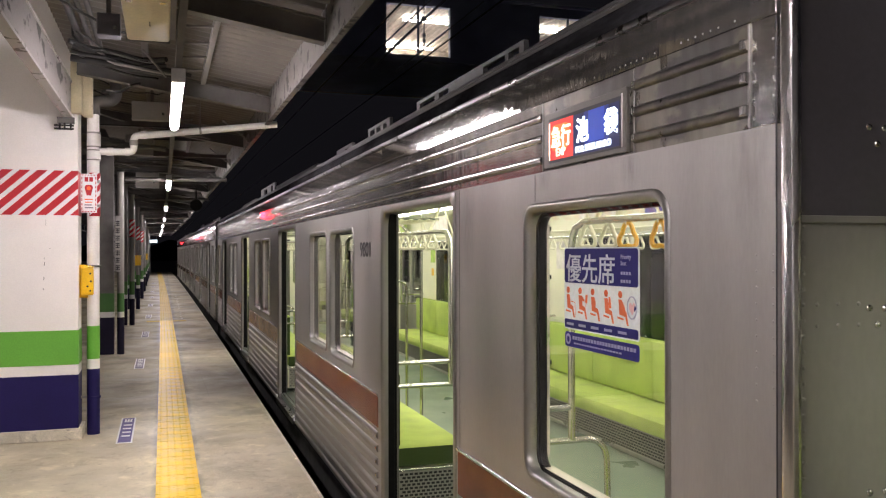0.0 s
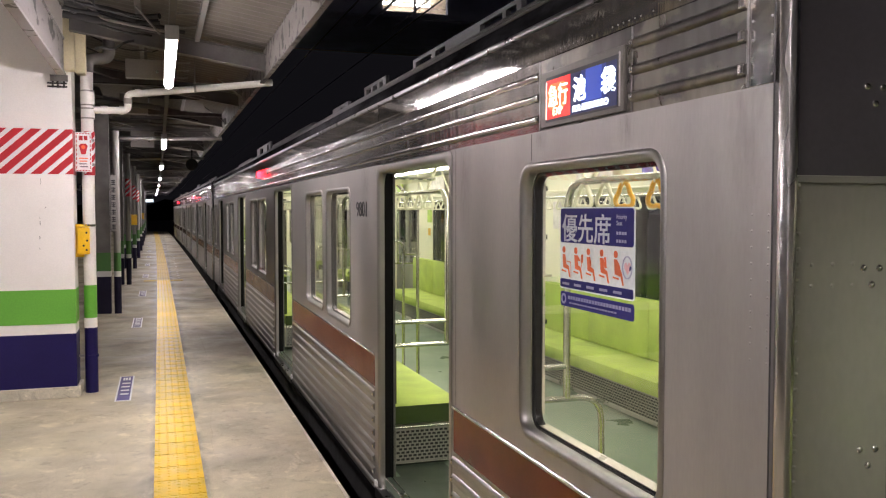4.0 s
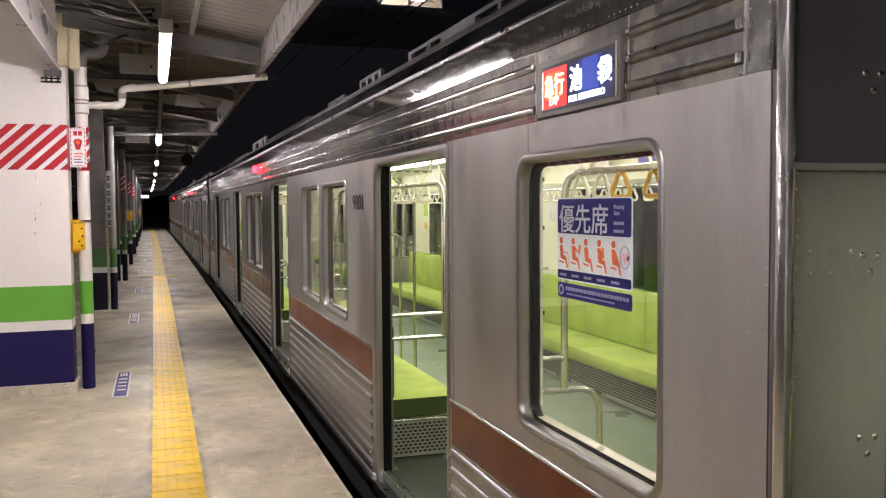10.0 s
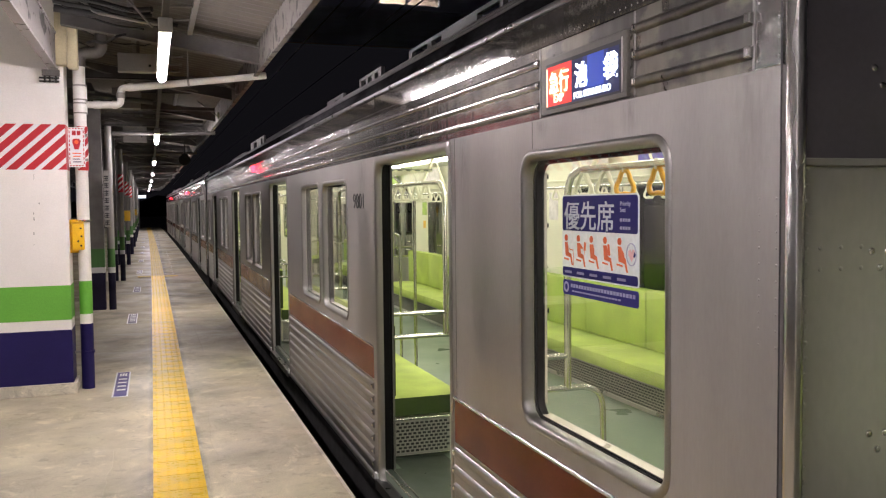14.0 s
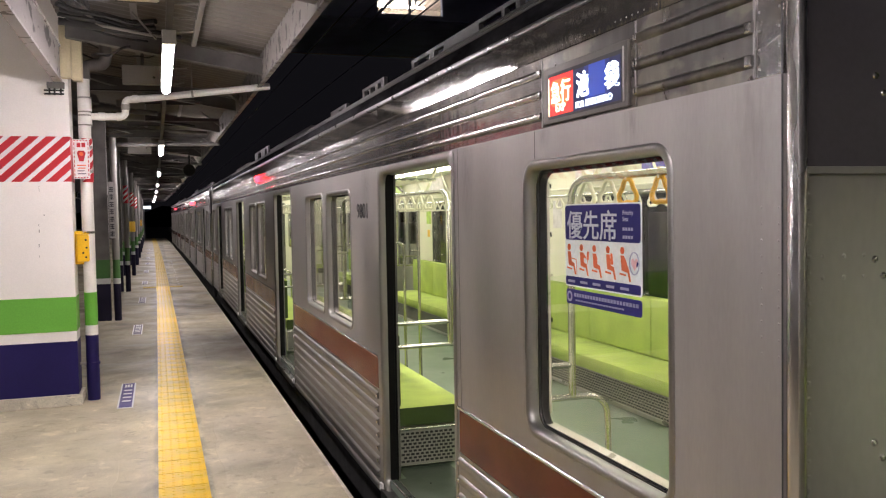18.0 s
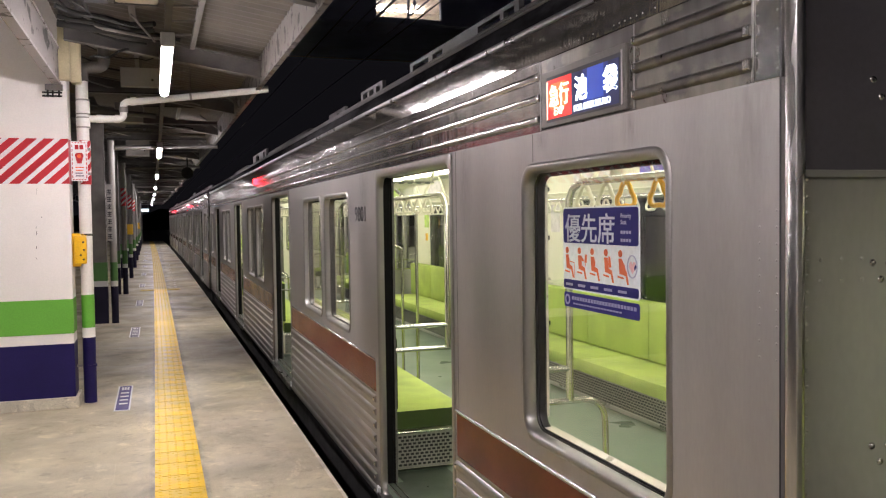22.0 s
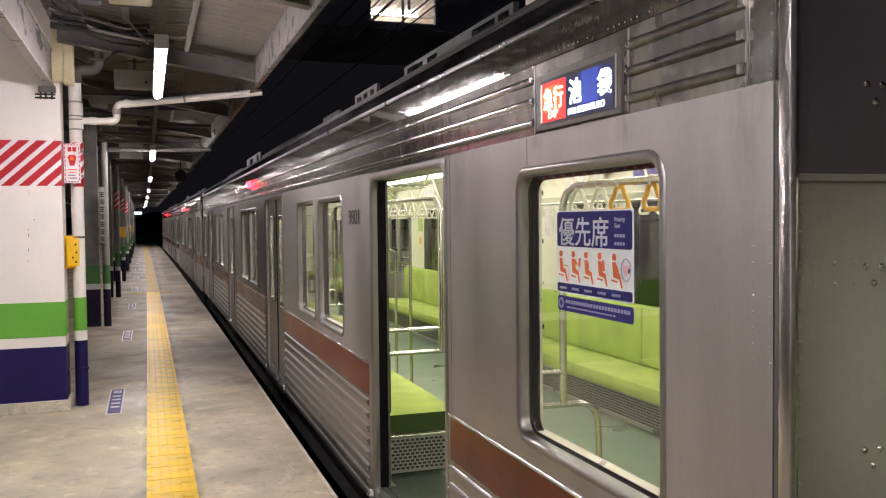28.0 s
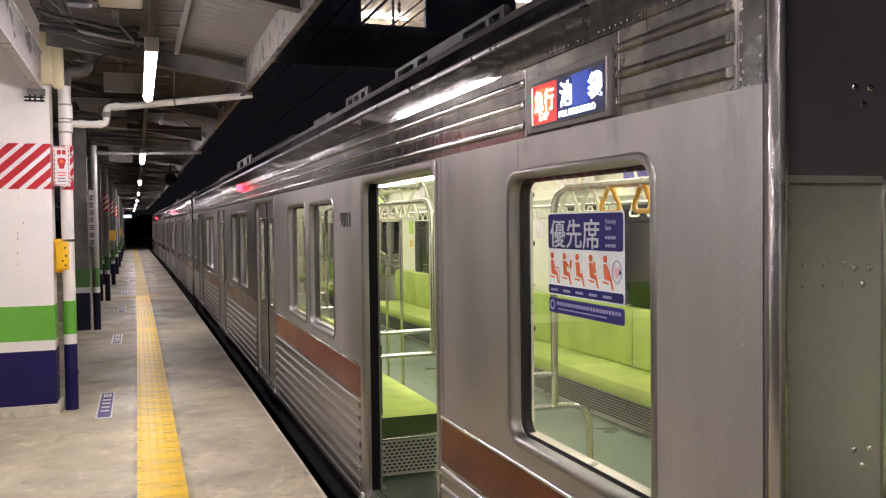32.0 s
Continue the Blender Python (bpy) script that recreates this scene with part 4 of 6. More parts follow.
        for y0, y1 in ((a - 0.03, a + 0.001), (b - 0.001, b + 0.03)):
            part("pocket_seal", boxes((0.0705, 0.0850, y0, y1, SILL, DOOR_TOP)), RUBBER, car, "black door pocket seal")
        part("door_floor", boxes((0.029, 0.46, a + 0.005, b - 0.008, 0.0805, 0.084), (0.13, 0.46, b - 0.008, b + 0.18, 0.0805, 0.084), (0.13, 0.46, a - 0.18, a + 0.005, 0.0805, 0.084)), DARK_FLOOR, car, "thin dark sheet over the doorway floor")
        part("sill_rail", boxes((0.028, 0.036, a + 0.01, b - 0.01, 0.0845, 0.092), (0.066, 0.073, a + 0.01, b - 0.01, 0.0845, 0.092), bevel=0.002), STEEL_BRIGHT, car, "polished door guide rails")
        part("door_header", boxes((0.034, 0.10, a, b, DOOR_TOP + 0.002, BAND)), STEEL, car)
        part("door_cover", boxes((0.10, 0.17, a - 0.7, b + 0.7, 1.92, 2.188)), CREAM, car, "cream door engine cover")
    # far wall, with closed doors and dark night windows
    fh = [(a + 0.025, b - 0.025, BELT + 0.026, WTOP - 0.026) for a, b in WINDOWS]
    for ya, yb in zip(cuts[::2], cuts[1::2]):
        part("far_side_panel", panel_with_holes(bmesh.new(), WIDE - 0.10, WIDE - 0.08, ya, yb, 0.08, 2.19, fh), CREAM, car)
        part("far_outer_panel", panel_with_holes(bmesh.new(), WIDE - 0.02, WIDE, ya, yb, -0.02, 2.30, fh), STEEL, car)
    for a, b in WINDOWS:
        w = part("far_window", ring(bmesh.new(), rrect(a, b, BELT, WTOP, 0.07), rrect(a + 0.042, b - 0.042, BELT + 0.042, WTOP - 0.042, 0.035), WIDE - 0.11, WIDE + 0.01, 0.004), STEEL_BRIGHT, car)
        part("pane", plate(bmesh.new(), rrect(a + 0.040, b - 0.040, BELT + 0.040, WTOP - 0.040, 0.037), WIDE - 0.05, WIDE - 0.045), GLASS, w)
    for a, b in DOORS:
        part("far_door_header", boxes((WIDE - 0.10, WIDE, a, b, DOOR_TOP, 2.30)), CREAM, car)
        for ya, yb in ((a, (a + b) / 2 - 0.002), ((a + b) / 2 + 0.002, b)):
            d = part("far_door", panel_with_holes(bmesh.new(), WIDE - 0.075, WIDE - 0.045, ya, yb, 0.03, DOOR_TOP, [(ya + 0.075, yb - 0.075, 0.78, 1.755)]), STEEL, car, "closed stainless door")
            part("pane", boxes((WIDE - 0.062, WIDE - 0.057, ya + 0.075, yb - 0.075, 0.78, 1.755)), GLASS, d)
    # seats, poles, racks, lights
    spans = [(0.16, 1.93), (3.64, 6.76), (8.46, 11.58), (13.28, 16.40), (18.10, CAR - 0.16)]
    for i, (a, b) in enumerate(spans):
        for side in (0, 1):
            bench(car, a, b, side, 0.80 if (i == 0 and side == 0) else 0.93)
            if 0 < i < len(spans) - 1:
                if side == 0:
                    mid_pole(car, a + 1.13, side)
            if i > 0:
                partition(car, a - 0.02, -1, side)
            if i < len(spans) - 1:
                partition(car, b + 0.02, 1, side)
            x0, x1 = (0.10, 0.42) if side == 0 else (WIDE - 0.42, WIDE - 0.10)
            rack = part("luggage_rack", tubes(0.008, [(x0, a + 0.05, 1.868), (x1, a + 0.05, 1.868)], n=6), STEEL_BRIGHT, car, "pipe luggage rack over the seats")
            part("rack_arm", tubes(0.008, [(x0, b - 0.05, 1.868), (x1, b - 0.05, 1.868)], n=6), STEEL_BRIGHT, rack)
            for k in range(6):
                x = x0 + 0.02 + k * (x1 - x0 - 0.04) / 5
                part("rack_rod", tubes(0.006, [(x, a, 1.86), (x, b, 1.86)], n=6), CREAM, rack)
            xr = 0.48 if side == 0 else WIDE - 0.48
            smooth(part("grab_rail", tubes(0.015, [(xr, a + 0.18, 1.793), (xr, b - 0.18, 1.793)]), STEEL_BRIGHT, car, "overhead grab rail"))
            if full:
                for yb_ in (a + 0.45, (a + b) / 2, b - 0.20):
                    part("rail_bracket", tubes(0.011, [(xr, yb_, 1.80), (xr + (0.05 if side == 0 else -0.05), yb_, 1.90), (xr + (0.16 if side == 0 else -0.16), yb_, 2.19)], n=8), CREAM, car, "cream rail bracket")
                n = int((b - a - 0.38) / 0.22)
                if i == 0 and side == 0:
                    for y in (1.63, 1.81):
                        strap(car, xr, y, 1.793, CREAM)
                for k in range(n):
                    strap(car, xr, (a + 0.38 if i else 0.348) + k * 0.226, 1.793, ORANGE if i == 0 else CREAM)
    if full:
        for k, y in enumerate((1.2, 2.6, 4.2, 5.4, 6.9, 8.6, 10.2, 12.4)):
            part("side_poster", boxes((WIDE - 0.175, WIDE - 0.165, y, y + 0.7, 1.93, 2.16)), (POSTER_PALE, POSTER_LIME, POSTER_BLUE)[k % 3], car, "paper poster above the windows")
        for y, w, z0, z1, m, words in ((6.55, 0.20, 1.48, 1.76, POSTER_PALE, "small pale pink poster beside the door"), (11.02, 0.20, 1.49, 1.73, POSTER_LIME, "small lime poster beside the door"), (11.08, 0.10, 1.29, 1.40, YELLOW_BOX, "small yellow sticker beside the door")):
            part("wall_poster", boxes((WIDE - 0.108, WIDE - 0.101, y, y + w, z0, z1)), m, car, words)
    for x in (0.78, WIDE - 0.78):
        for k in range(8):
            y = 0.6 + k * 2.4
            part("ceiling_tube", boxes((x - 0.05, x + 0.05, y, min(y + 2.1, CAR - 0.2), 2.165, 2.189)), TUBE, car, "lit fluorescent ceiling tube")
    # side lamp and gear on the roof
    lamp = part("side_lamp", boxes((-0.05, 0.0, 9.59, 9.68, 2.085, 2.162), bevel=0.015), RED_GLOW, car, "lit red door-open lamp")
    for ya, yb in ((7.6, 11.0), (14.0, 16.4)):
        smooth(part("roof_unit", boxes((0.30, WIDE - 0.30, ya, yb, 2.44, 2.60), bevel=0.03), ROOF_GREY, car, "grey air-conditioning unit"))
    smooth(part("roof_rail", tubes(0.008, [(0.055, 0.1, 2.40), (0.055, CAR - 0.1, 2.40)], [(0.11, 0.1, 2.435), (0.11, CAR - 0.1, 2.435)], [(0.03, 0.1, 2.375), (0.03, CAR - 0.1, 2.375)], n=6), ROOF_GREY, car, "thin cable pipe along the roof"))
    for ya, yb, top, hs in ((4.22, 4.86, 2.555, ((4.30, 4.40), (4.48, 4.60), (4.66, 4.80))), (1.93, 3.56, 2.545, ((1.98, 2.10), (2.14, 2.42), (2.95, 3.12), (3.20, 3.50))), (5.44, 6.1, 2.53, ((5.6, 5.75),)), (10.6, 12.3, 2.60, ((10.8, 11.0), (11.5, 11.9)))):
        bm = panel_with_holes(bmesh.new(), 0.24, 0.265, ya, yb, 2.43, top + 0.025, [(a, b, 2.485, top + 0.005) for a, b in hs])
        part("roof_bracket", bm, ROOF_GREY, car, "pale grey slotted bracket on the roof")
    return car


LEAVES = []


def door_leaf(car, a, b, i, moving):
    """Two sliding leaves. Built closed in the car's space; open they stand 0.64 m apart in their pockets."""
    mid = (a + b) / 2
    for s in (-1, 1):
        y0, y1 = sorted((mid + s * 0.012, mid + s * 0.66))
        hole = (y0 + 0.13, y1 - 0.13, 0.80, 1.70)
        bm = panel_with_holes(bmesh.new(), 0.034, 0.064, y0, y1, SILL + 0.012, DOOR_TOP + 0.02, [hole])
        d = part("door_leaf", bm, STEEL, car, "stainless sliding door leaf")
        w = part("leaf_window", ring(bmesh.new(), rrect(hole[0] - 0.02, hole[1] + 0.02, 0.78, 1.72, 0.05), rrect(hole[0] + 0.01, hole[1] - 0.01, 0.81, 1.69, 0.03), 0.029, 0.069, 0.003), STEEL_BRIGHT, d)
        p = part("pane", boxes((0.047, 0.051, hole[0] + 0.005, hole[1] - 0.005, 0.805, 1.695)), GLASS, d)
        p.visible_shadow = False
        e0, e1 = sorted((mid + s * 0.001, mid + s * 0.0118))
        part("rubber_edge", boxes((0.026, 0.070, e0, e1, SILL + 0.012, DOOR_TOP + 0.018)), RUBBER, d, "black rubber closing edge")
        LEAVES.append((d, s, moving))


cars = [build_car(k * PITCH, k == 0) for k in (0, -1, 1, 2)]
for k, c in zip((0, -1, 1, 2), cars):
    if k > 0:
        c.rotation_euler.z = -math.atan((bend_x((k + 1) * PITCH) - bend_x(k * PITCH)) / PITCH)
for k, c in enumerate(cars):
    for i, (a, b) in enumerate(DOORS):
        door_leaf(c, a, b, i, not (k == 0 and i == 0))

build_tactile()


# ---- canopy ----
def deck_z(x):
    """Underside of the roof: a low edge strip, and a raised middle behind an upright step."""
    step = 0.45 if x < -2.0 else 0.0
    return 3.16 + step + (0.16 * (-0.26 - x) if x > -3.2 else 0.16 * (x + 6.14))


def build_canopy():
    bm = bmesh.new()
    y, k = -40.0, 0
    rows = []
    while y < PLATFORM_END - 2:
        z = 0.018 if (k // 2) % 2 else 0.0
        rows.append([bm.verts.new((x + bend_x(y), y, deck_z(x) + z)) for x in (-0.27, -1.999, -2.001, -3.2, -6.1)])
        y += 0.05 if k % 2 else 0.025
        k += 1
    for A, B in zip(rows, rows[1:]):
        for i in range(4):
            bm.faces.new((A[i], A[i + 1], B[i + 1], B[i]))
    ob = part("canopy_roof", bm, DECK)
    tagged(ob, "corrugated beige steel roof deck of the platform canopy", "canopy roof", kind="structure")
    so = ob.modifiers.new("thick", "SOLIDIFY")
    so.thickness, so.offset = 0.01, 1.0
    f = part("canopy_fascia", swept(swept(bmesh.new(), -0.275, -0.255, -40, PLATFORM_END - 2, 2.90, 3.185), -0.285, -0.243, -40, PLATFORM_END - 2, 2.888, 2.90), PEELING)
    tagged(f, "white fascia beam with peeling paint along the canopy", "fascia", kind="structure")
    # rafters
    for k in range(42):
        y = -38.2 + 2.8 * k
        if y > PLATFORM_END - 3:
            break
        bm = bmesh.new()
        for xa, xb in ((-0.28, -1.93), (-4.25, -6.0)) if abs(y - 6.6) < 0.1 else ((-0.28, -1.98), (-2.03, -3.2), (-3.2, -6.0)):
            for w, za, zb in ((0.006, -0.21, -0.075), (0.05, -0.218, -0.21), (0.05, -0.075, -0.067)):
                A = [bm.verts.new((x + bend_x(y), y + d, deck_z(x) + z - 0.004)) for x in (xa, xb) for d, z in ((-w, za), (w, za), (w, zb), (-w, zb))]
                for q in ((0, 1, 2, 3), (7, 6, 5, 4), (0, 4, 5, 1), (1, 5, 6, 2), (2, 6, 7, 3), (3, 7, 4, 0)):
                    bm.faces.new([A[i] for i in q])
        bmesh.ops.recalc_face_normals(bm, faces=bm.faces[:])
        ob = part("rafter", bm, GREY_PAINT)
        tagged(ob, "grey painted steel rafter under the canopy deck", "rafter", "canopy rafters", "structure")
    for ya, yb in ((-1.7, 0.9), (3.86, 6.54), (9.46, 12.1)):
        ob = part("rail_strip", boxes((-0.905, -0.865, ya, yb, 3.16, 3.20)), STRIP_GREY)
        tagged(ob, "white steel strip between two rafters", "steel strip", "steel strips", "structure")
    for x in (-1.36, -2.1, -2.9):
        ob = part("purlin", swept(bmesh.new(), x - 0.025, x + 0.025, -40, PLATFORM_END - 2.5, deck_z(x) - 0.068, deck_z(x) - 0.006), GREY_PAINT)
        tagged(ob, "grey steel purlin along the canopy", "purlin", "canopy purlins", "structure")


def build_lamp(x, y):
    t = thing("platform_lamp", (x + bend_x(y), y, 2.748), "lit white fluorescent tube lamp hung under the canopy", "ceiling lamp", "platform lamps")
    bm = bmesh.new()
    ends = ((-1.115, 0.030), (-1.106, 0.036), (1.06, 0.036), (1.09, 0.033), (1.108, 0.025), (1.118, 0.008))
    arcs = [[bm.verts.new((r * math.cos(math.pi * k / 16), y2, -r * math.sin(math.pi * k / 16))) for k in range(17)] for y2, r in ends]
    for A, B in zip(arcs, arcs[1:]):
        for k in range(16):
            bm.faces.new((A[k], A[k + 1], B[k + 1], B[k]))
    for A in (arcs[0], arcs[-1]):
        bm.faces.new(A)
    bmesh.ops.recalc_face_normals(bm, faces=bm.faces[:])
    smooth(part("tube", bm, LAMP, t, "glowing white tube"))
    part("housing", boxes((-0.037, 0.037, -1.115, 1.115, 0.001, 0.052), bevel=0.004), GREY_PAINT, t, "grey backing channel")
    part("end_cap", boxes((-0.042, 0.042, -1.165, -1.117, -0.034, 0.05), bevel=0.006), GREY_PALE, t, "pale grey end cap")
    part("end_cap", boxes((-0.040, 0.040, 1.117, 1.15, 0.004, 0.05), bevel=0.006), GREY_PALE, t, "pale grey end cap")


def build_raceway(x):
    r = thing("lamp_raceway", (x, 0, 0), "long grey steel raceway that carries the platform lamps", "raceway", "lamp raceways", "structure")
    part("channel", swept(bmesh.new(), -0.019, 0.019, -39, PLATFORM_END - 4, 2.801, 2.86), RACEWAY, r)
    for k in range(42):
        y = -38.2 + 2.8 * k
        if y < PLATFORM_END - 4:
            part("hanger", boxes((bend_x(y) - 0.02, bend_x(y) + 0.02, y - 0.02, y + 0.02, 2.86, 3.14)), GREY_PAINT, r)


build_canopy()
# one row of tubes per platform half; the x -5.26 row is unseen, added
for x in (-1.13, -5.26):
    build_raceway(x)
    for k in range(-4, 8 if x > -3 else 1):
        # the tube at y -1.0 is unseen too, set to brighten the near panel
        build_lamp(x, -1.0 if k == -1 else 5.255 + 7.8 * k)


# ---- pillar, pipes, columns ----
def build_pillar():
    p = thing("pillar", (0, 0, 0), "white painted pillar with green and navy bands and red hazard stripes", "pillar")
    x0, x1, y0, y1 = -4.2, -1.945, 6.83, 7.15
    part("shaft", boxes((x0, x1, y0, y1, 0.10, 4.06)), WHITE_WALL, p)
    part("plinth", boxes((x0 - 0.02, x1 + 0.03, y0 - 0.02, y1 + 0.02, 0.0, 0.10), bevel=0.006), CONCRETE_EDGE, p, "rough concrete plinth")
    part("green_band", boxes((x0 - 0.003, x1 + 0.003, y0 - 0.003, y1 + 0.003, 0.665, 0.97)), GREEN_BAND, p, "bright green painted band")
    part("navy_band", boxes((x0 - 0.003, x1 + 0.003, y0 - 0.003, y1 + 0.003, 0.101, 0.575)), NAVY_BAND, p, "navy painted band")
    part("hazard_band", boxes((x0 - 0.002, x1 + 0.002, y0 - 0.002, y1 + 0.002, 1.99, 2.385)), RED_PAINT, p, "red and white hazard band")
    x = x1 - 0.1
    while x > x0 - 0.35:
        bm = bmesh.new()
        a, b = x, x + 0.053
        pts = [(a - 0.02, 1.99), (b - 0.02, 1.99), (b + 0.41, 2.385), (a + 0.41, 2.385)]
        out = []
        lim = x1
        for (xa, za), (xb, zb) in zip(pts, pts[1:] + pts[:1]):
            ia, ib = xa <= lim, xb <= lim
            if ia:
                out.append((xa, za))
            if ia != ib:
                f = (lim - xa) / (xb - xa)
                out.append((lim, za + f * (zb - za)))
        if len(out) > 2:
            lo = [bm.verts.new((max(xx, x0), y0 - 0.0035, zz)) for xx, zz in out]
            hi = [bm.verts.new((max(xx, x0), y0 - 0.0015, zz)) for xx, zz in out]
            bm.faces.new(lo)
            for k in range(len(lo)):
                bm.faces.new((lo[k], lo[(k + 1) % len(lo)], hi[(k + 1) % len(lo)], hi[k]))
            bmesh.ops.recalc_face_normals(bm, faces=bm.faces[:])
            part("hazard_stripe", bm, INK_WHITE, p)
        else:
            bm.free()
        x -= 0.139


build_pillar()


def banded_post(x, y, r, square, top, name, label, group, plain=GREY_PAINT, w2=None, green=None):
    t = thing(name, (x + bend_x(y), y, 0), label, "column", group)
    # with green given, the shade is put into all bands, white turned grey
    for nm, z0, z1, m, e in (("shaft", 0.0, top, plain, 0), ("green_band", 0.69, 0.99, green or GREEN_BAND, 0.002), ("white_band", 0.60, 0.69, GREY_PALE if green else WHITE_WALL, 0.002), ("navy_band", 0.002, 0.60, NAVY_SHADED if green else NAVY_BAND, 0.002)):
        if square:
            bm = boxes((-r - e, r + e, -(w2 or r) - e, (w2 or r) + e, z0, z1))
        else:
            bm = tubes(r + e, [(0, 0, z0), (0, 0, z1)], n=20)
        ob = part(nm, bm, m, t)
        if not square:
            smooth(ob)
    return t


banded_post(-1.83, 7.03, 0.054, False, 3.0, "drain_pipe", "white drain pipe with green and navy bands beside the pillar", "drain pipes", PIPE_WHITE)
COLUMN_YS = [13.45, 19.2, 24.9, 30.7, 36.5, 42.3, 48.1, 53.9, 59.7, 65.5]
for y in COLUMN_YS + [-4.6, -10.4, -16.2]:
    banded_post(-2.08, y + 0.1, 0.105, True, 3.22, "steel_column", "grey steel canopy column with green and navy bands", "canopy columns", GREY_PAINT, 0.105, GREEN_SHADED)
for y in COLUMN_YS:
    t = banded_post(-1.87, y, 0.054, False, 2.95, "drain_pipe", "grey drain pipe with green and navy bands beside a column", "drain pipes", DRAIN_GREY, None, GREEN_SHADED)
    smooth(part("branch", tubes(0.035, [(0.05, 0, 2.84), (1.67, 0, 2.875)], n=12), GREY_PAINT, t, "grey branch pipe to the canopy edge"))


# ---- white branch pipe and fittings at the pillar ----
def plate_xz(outline):
    bm = bmesh.new()
    bm.faces.new([bm.verts.new((x, -0.0025, z)) for x, z in outline])
    out = bmesh.ops.extrude_face_region(bm, geom=bm.faces[:])
    bmesh.ops.translate(bm, verts=[v for v in out["geom"] if isinstance(v, bmesh.types.BMVert)], vec=(0, 0.0023, 0))
    bmesh.ops.recalc_face_normals(bm, faces=bm.faces[:])
    return bm


def build_pillar_pipes():
    b = thing("branch_pipe", (0, 7.03, 0), "white drain branch pipe from the canopy gutter", "pipe")
    pts = bend((-1.80, 0, 2.585), (-1.485, 0, 2.59), (-1.485, 0, 2.66), 0.05) + bend((-1.485, 0, 2.67), (-1.485, 0, 2.745), (-1.30, 0, 2.76), 0.05) + [(-0.17, 0, 2.905)]
    smooth(part("pipe", tubes(0.032, pts, n=16), PIPE_WHITE, b))
    for p, q in (((-1.72, 0, 2.587), (-1.66, 0, 2.588)), ((-1.56, 0, 2.589), (-1.52, 0, 2.59)), ((-1.485, 0, 2.65), (-1.485, 0, 2.70)), ((-1.42, 0, 2.752), (-1.37, 0, 2.756))):
        smooth(part("collar", tubes(0.038, [p, q], n=16), PIPE_GREY if p[0] == q[0] else PIPE_WHITE, b))
    part("hanger_rod", tubes(0.006, [(-0.89, 0, 2.79), (-0.89, 0, 3.14)], n=6), GREY_PAINT, b)
    smooth(part("pipe_clip", tubes(0.036, [(-0.90, 0, 2.811), (-0.88, 0, 2.8135)], n=16), PIPE_GREY, b, "grey clip round the pipe"))
    d = thing("pipe_fitting", (-1.83, 7.03, 0), "white and grey pipe joints with steel clamps on the drain pipe", "pipe joint")
    for z0, z1, m in ((2.50, 2.60, PIPE_WHITE), (2.62, 2.74, PIPE_WHITE), (1.525, 1.545, STEEL_BRIGHT), (0.33, 0.35, NAVY_BAND), (2.745, 2.76, STEEL), (2.50, 2.512, PIPE_GREY), (2.588, 2.60, PIPE_GREY), (2.62, 2.632, PIPE_GREY)):
        smooth(part("joint", tubes(0.0615 if m == PIPE_GREY else 0.060, [(0, 0, z0), (0, 0, z1)], n=20), m, d))
    smooth(part("elbow", tubes(0.054, bend((0, 0, 2.92), (0.0, 0.0, 3.05), (0.09, 0.0, 3.05), 0.08) + bend((0.10, 0, 3.05), (0.19, 0.0, 3.05), (0.19, 0.0, 3.24), 0.08), n=16), GREY_PAINT, d, "grey elbow up into the roof"))
    part("bracket", boxes((-0.11, -0.055, -0.01, 0.01, 1.525, 1.545), (-0.11, -0.055, -0.01, 0.01, 0.33, 0.35)), STEEL, d)
    y = thing("emergency_box", (-1.885, 6.965, 1.40), "yellow emergency call box on the drain pipe", "call box")
    smooth(part("back_plate", boxes((-0.066, 0.01, -0.02, 0.02, -0.15, 0.15), bevel=0.006), YELLOW_BOX, y))
    smooth(part("case", boxes((-0.042, 0.062, -0.07, -0.021, -0.125, 0.12), bevel=0.012), YELLOW_BOX, y))
    part("hood", boxes((-0.044, 0.064, -0.076, -0.021, 0.121, 0.13), bevel=0.003), YELLOW_BOX, y)
    for x, z in ((0.035, 0.07), (0.04, 0.0), (0.012, -0.045), (0.035, -0.085)):
        part("button", tubes(0.009, [(x, -0.074, z), (x, -0.068, z)], n=10), INK_BLACK, y)
    n = thing("warning_notice", (-1.862, 6.90, 2.193), "white and red warning notice strapped to the drain pipe", "notice")
    part("board", boxes((-0.068, 0.068, 0.0, 0.006, -0.175, 0.175)), INK_WHITE, n)
    for z in (0.160, -0.167):
        for k in range(5):
            part("border_dash", boxes((-0.060 + k * 0.0245, -0.060 + k * 0.0245 + 0.016, -0.0025, 0.0, z, z + 0.007)), RED_PAINT, n)
    for x in (-0.0615, 0.0545):
        for k in range(8):
            part("border_dash", boxes((x, x + 0.007, -0.0025, 0.0, -0.15 + k * 0.039, -0.15 + k * 0.039 + 0.024)), RED_PAINT, n)
    part("heading", boxes((-0.035, -0.004, -0.0025, 0.0, 0.105, 0.145), (0.004, 0.035, -0.0025, 0.0, 0.105, 0.145)), RED_PAINT, n)
    part("picture", plate_xz([(-0.036, 0.055), (-0.022, 0.075), (0.022, 0.075), (0.036, 0.055), (0.018, -0.02), (-0.018, -0.02)]), RED_PAINT, n)
    part("emblem", tubes(0.018, [(0, -0.005, 0.045), (0, -0.0026, 0.045)], n=14), INK_ORANGE, n)
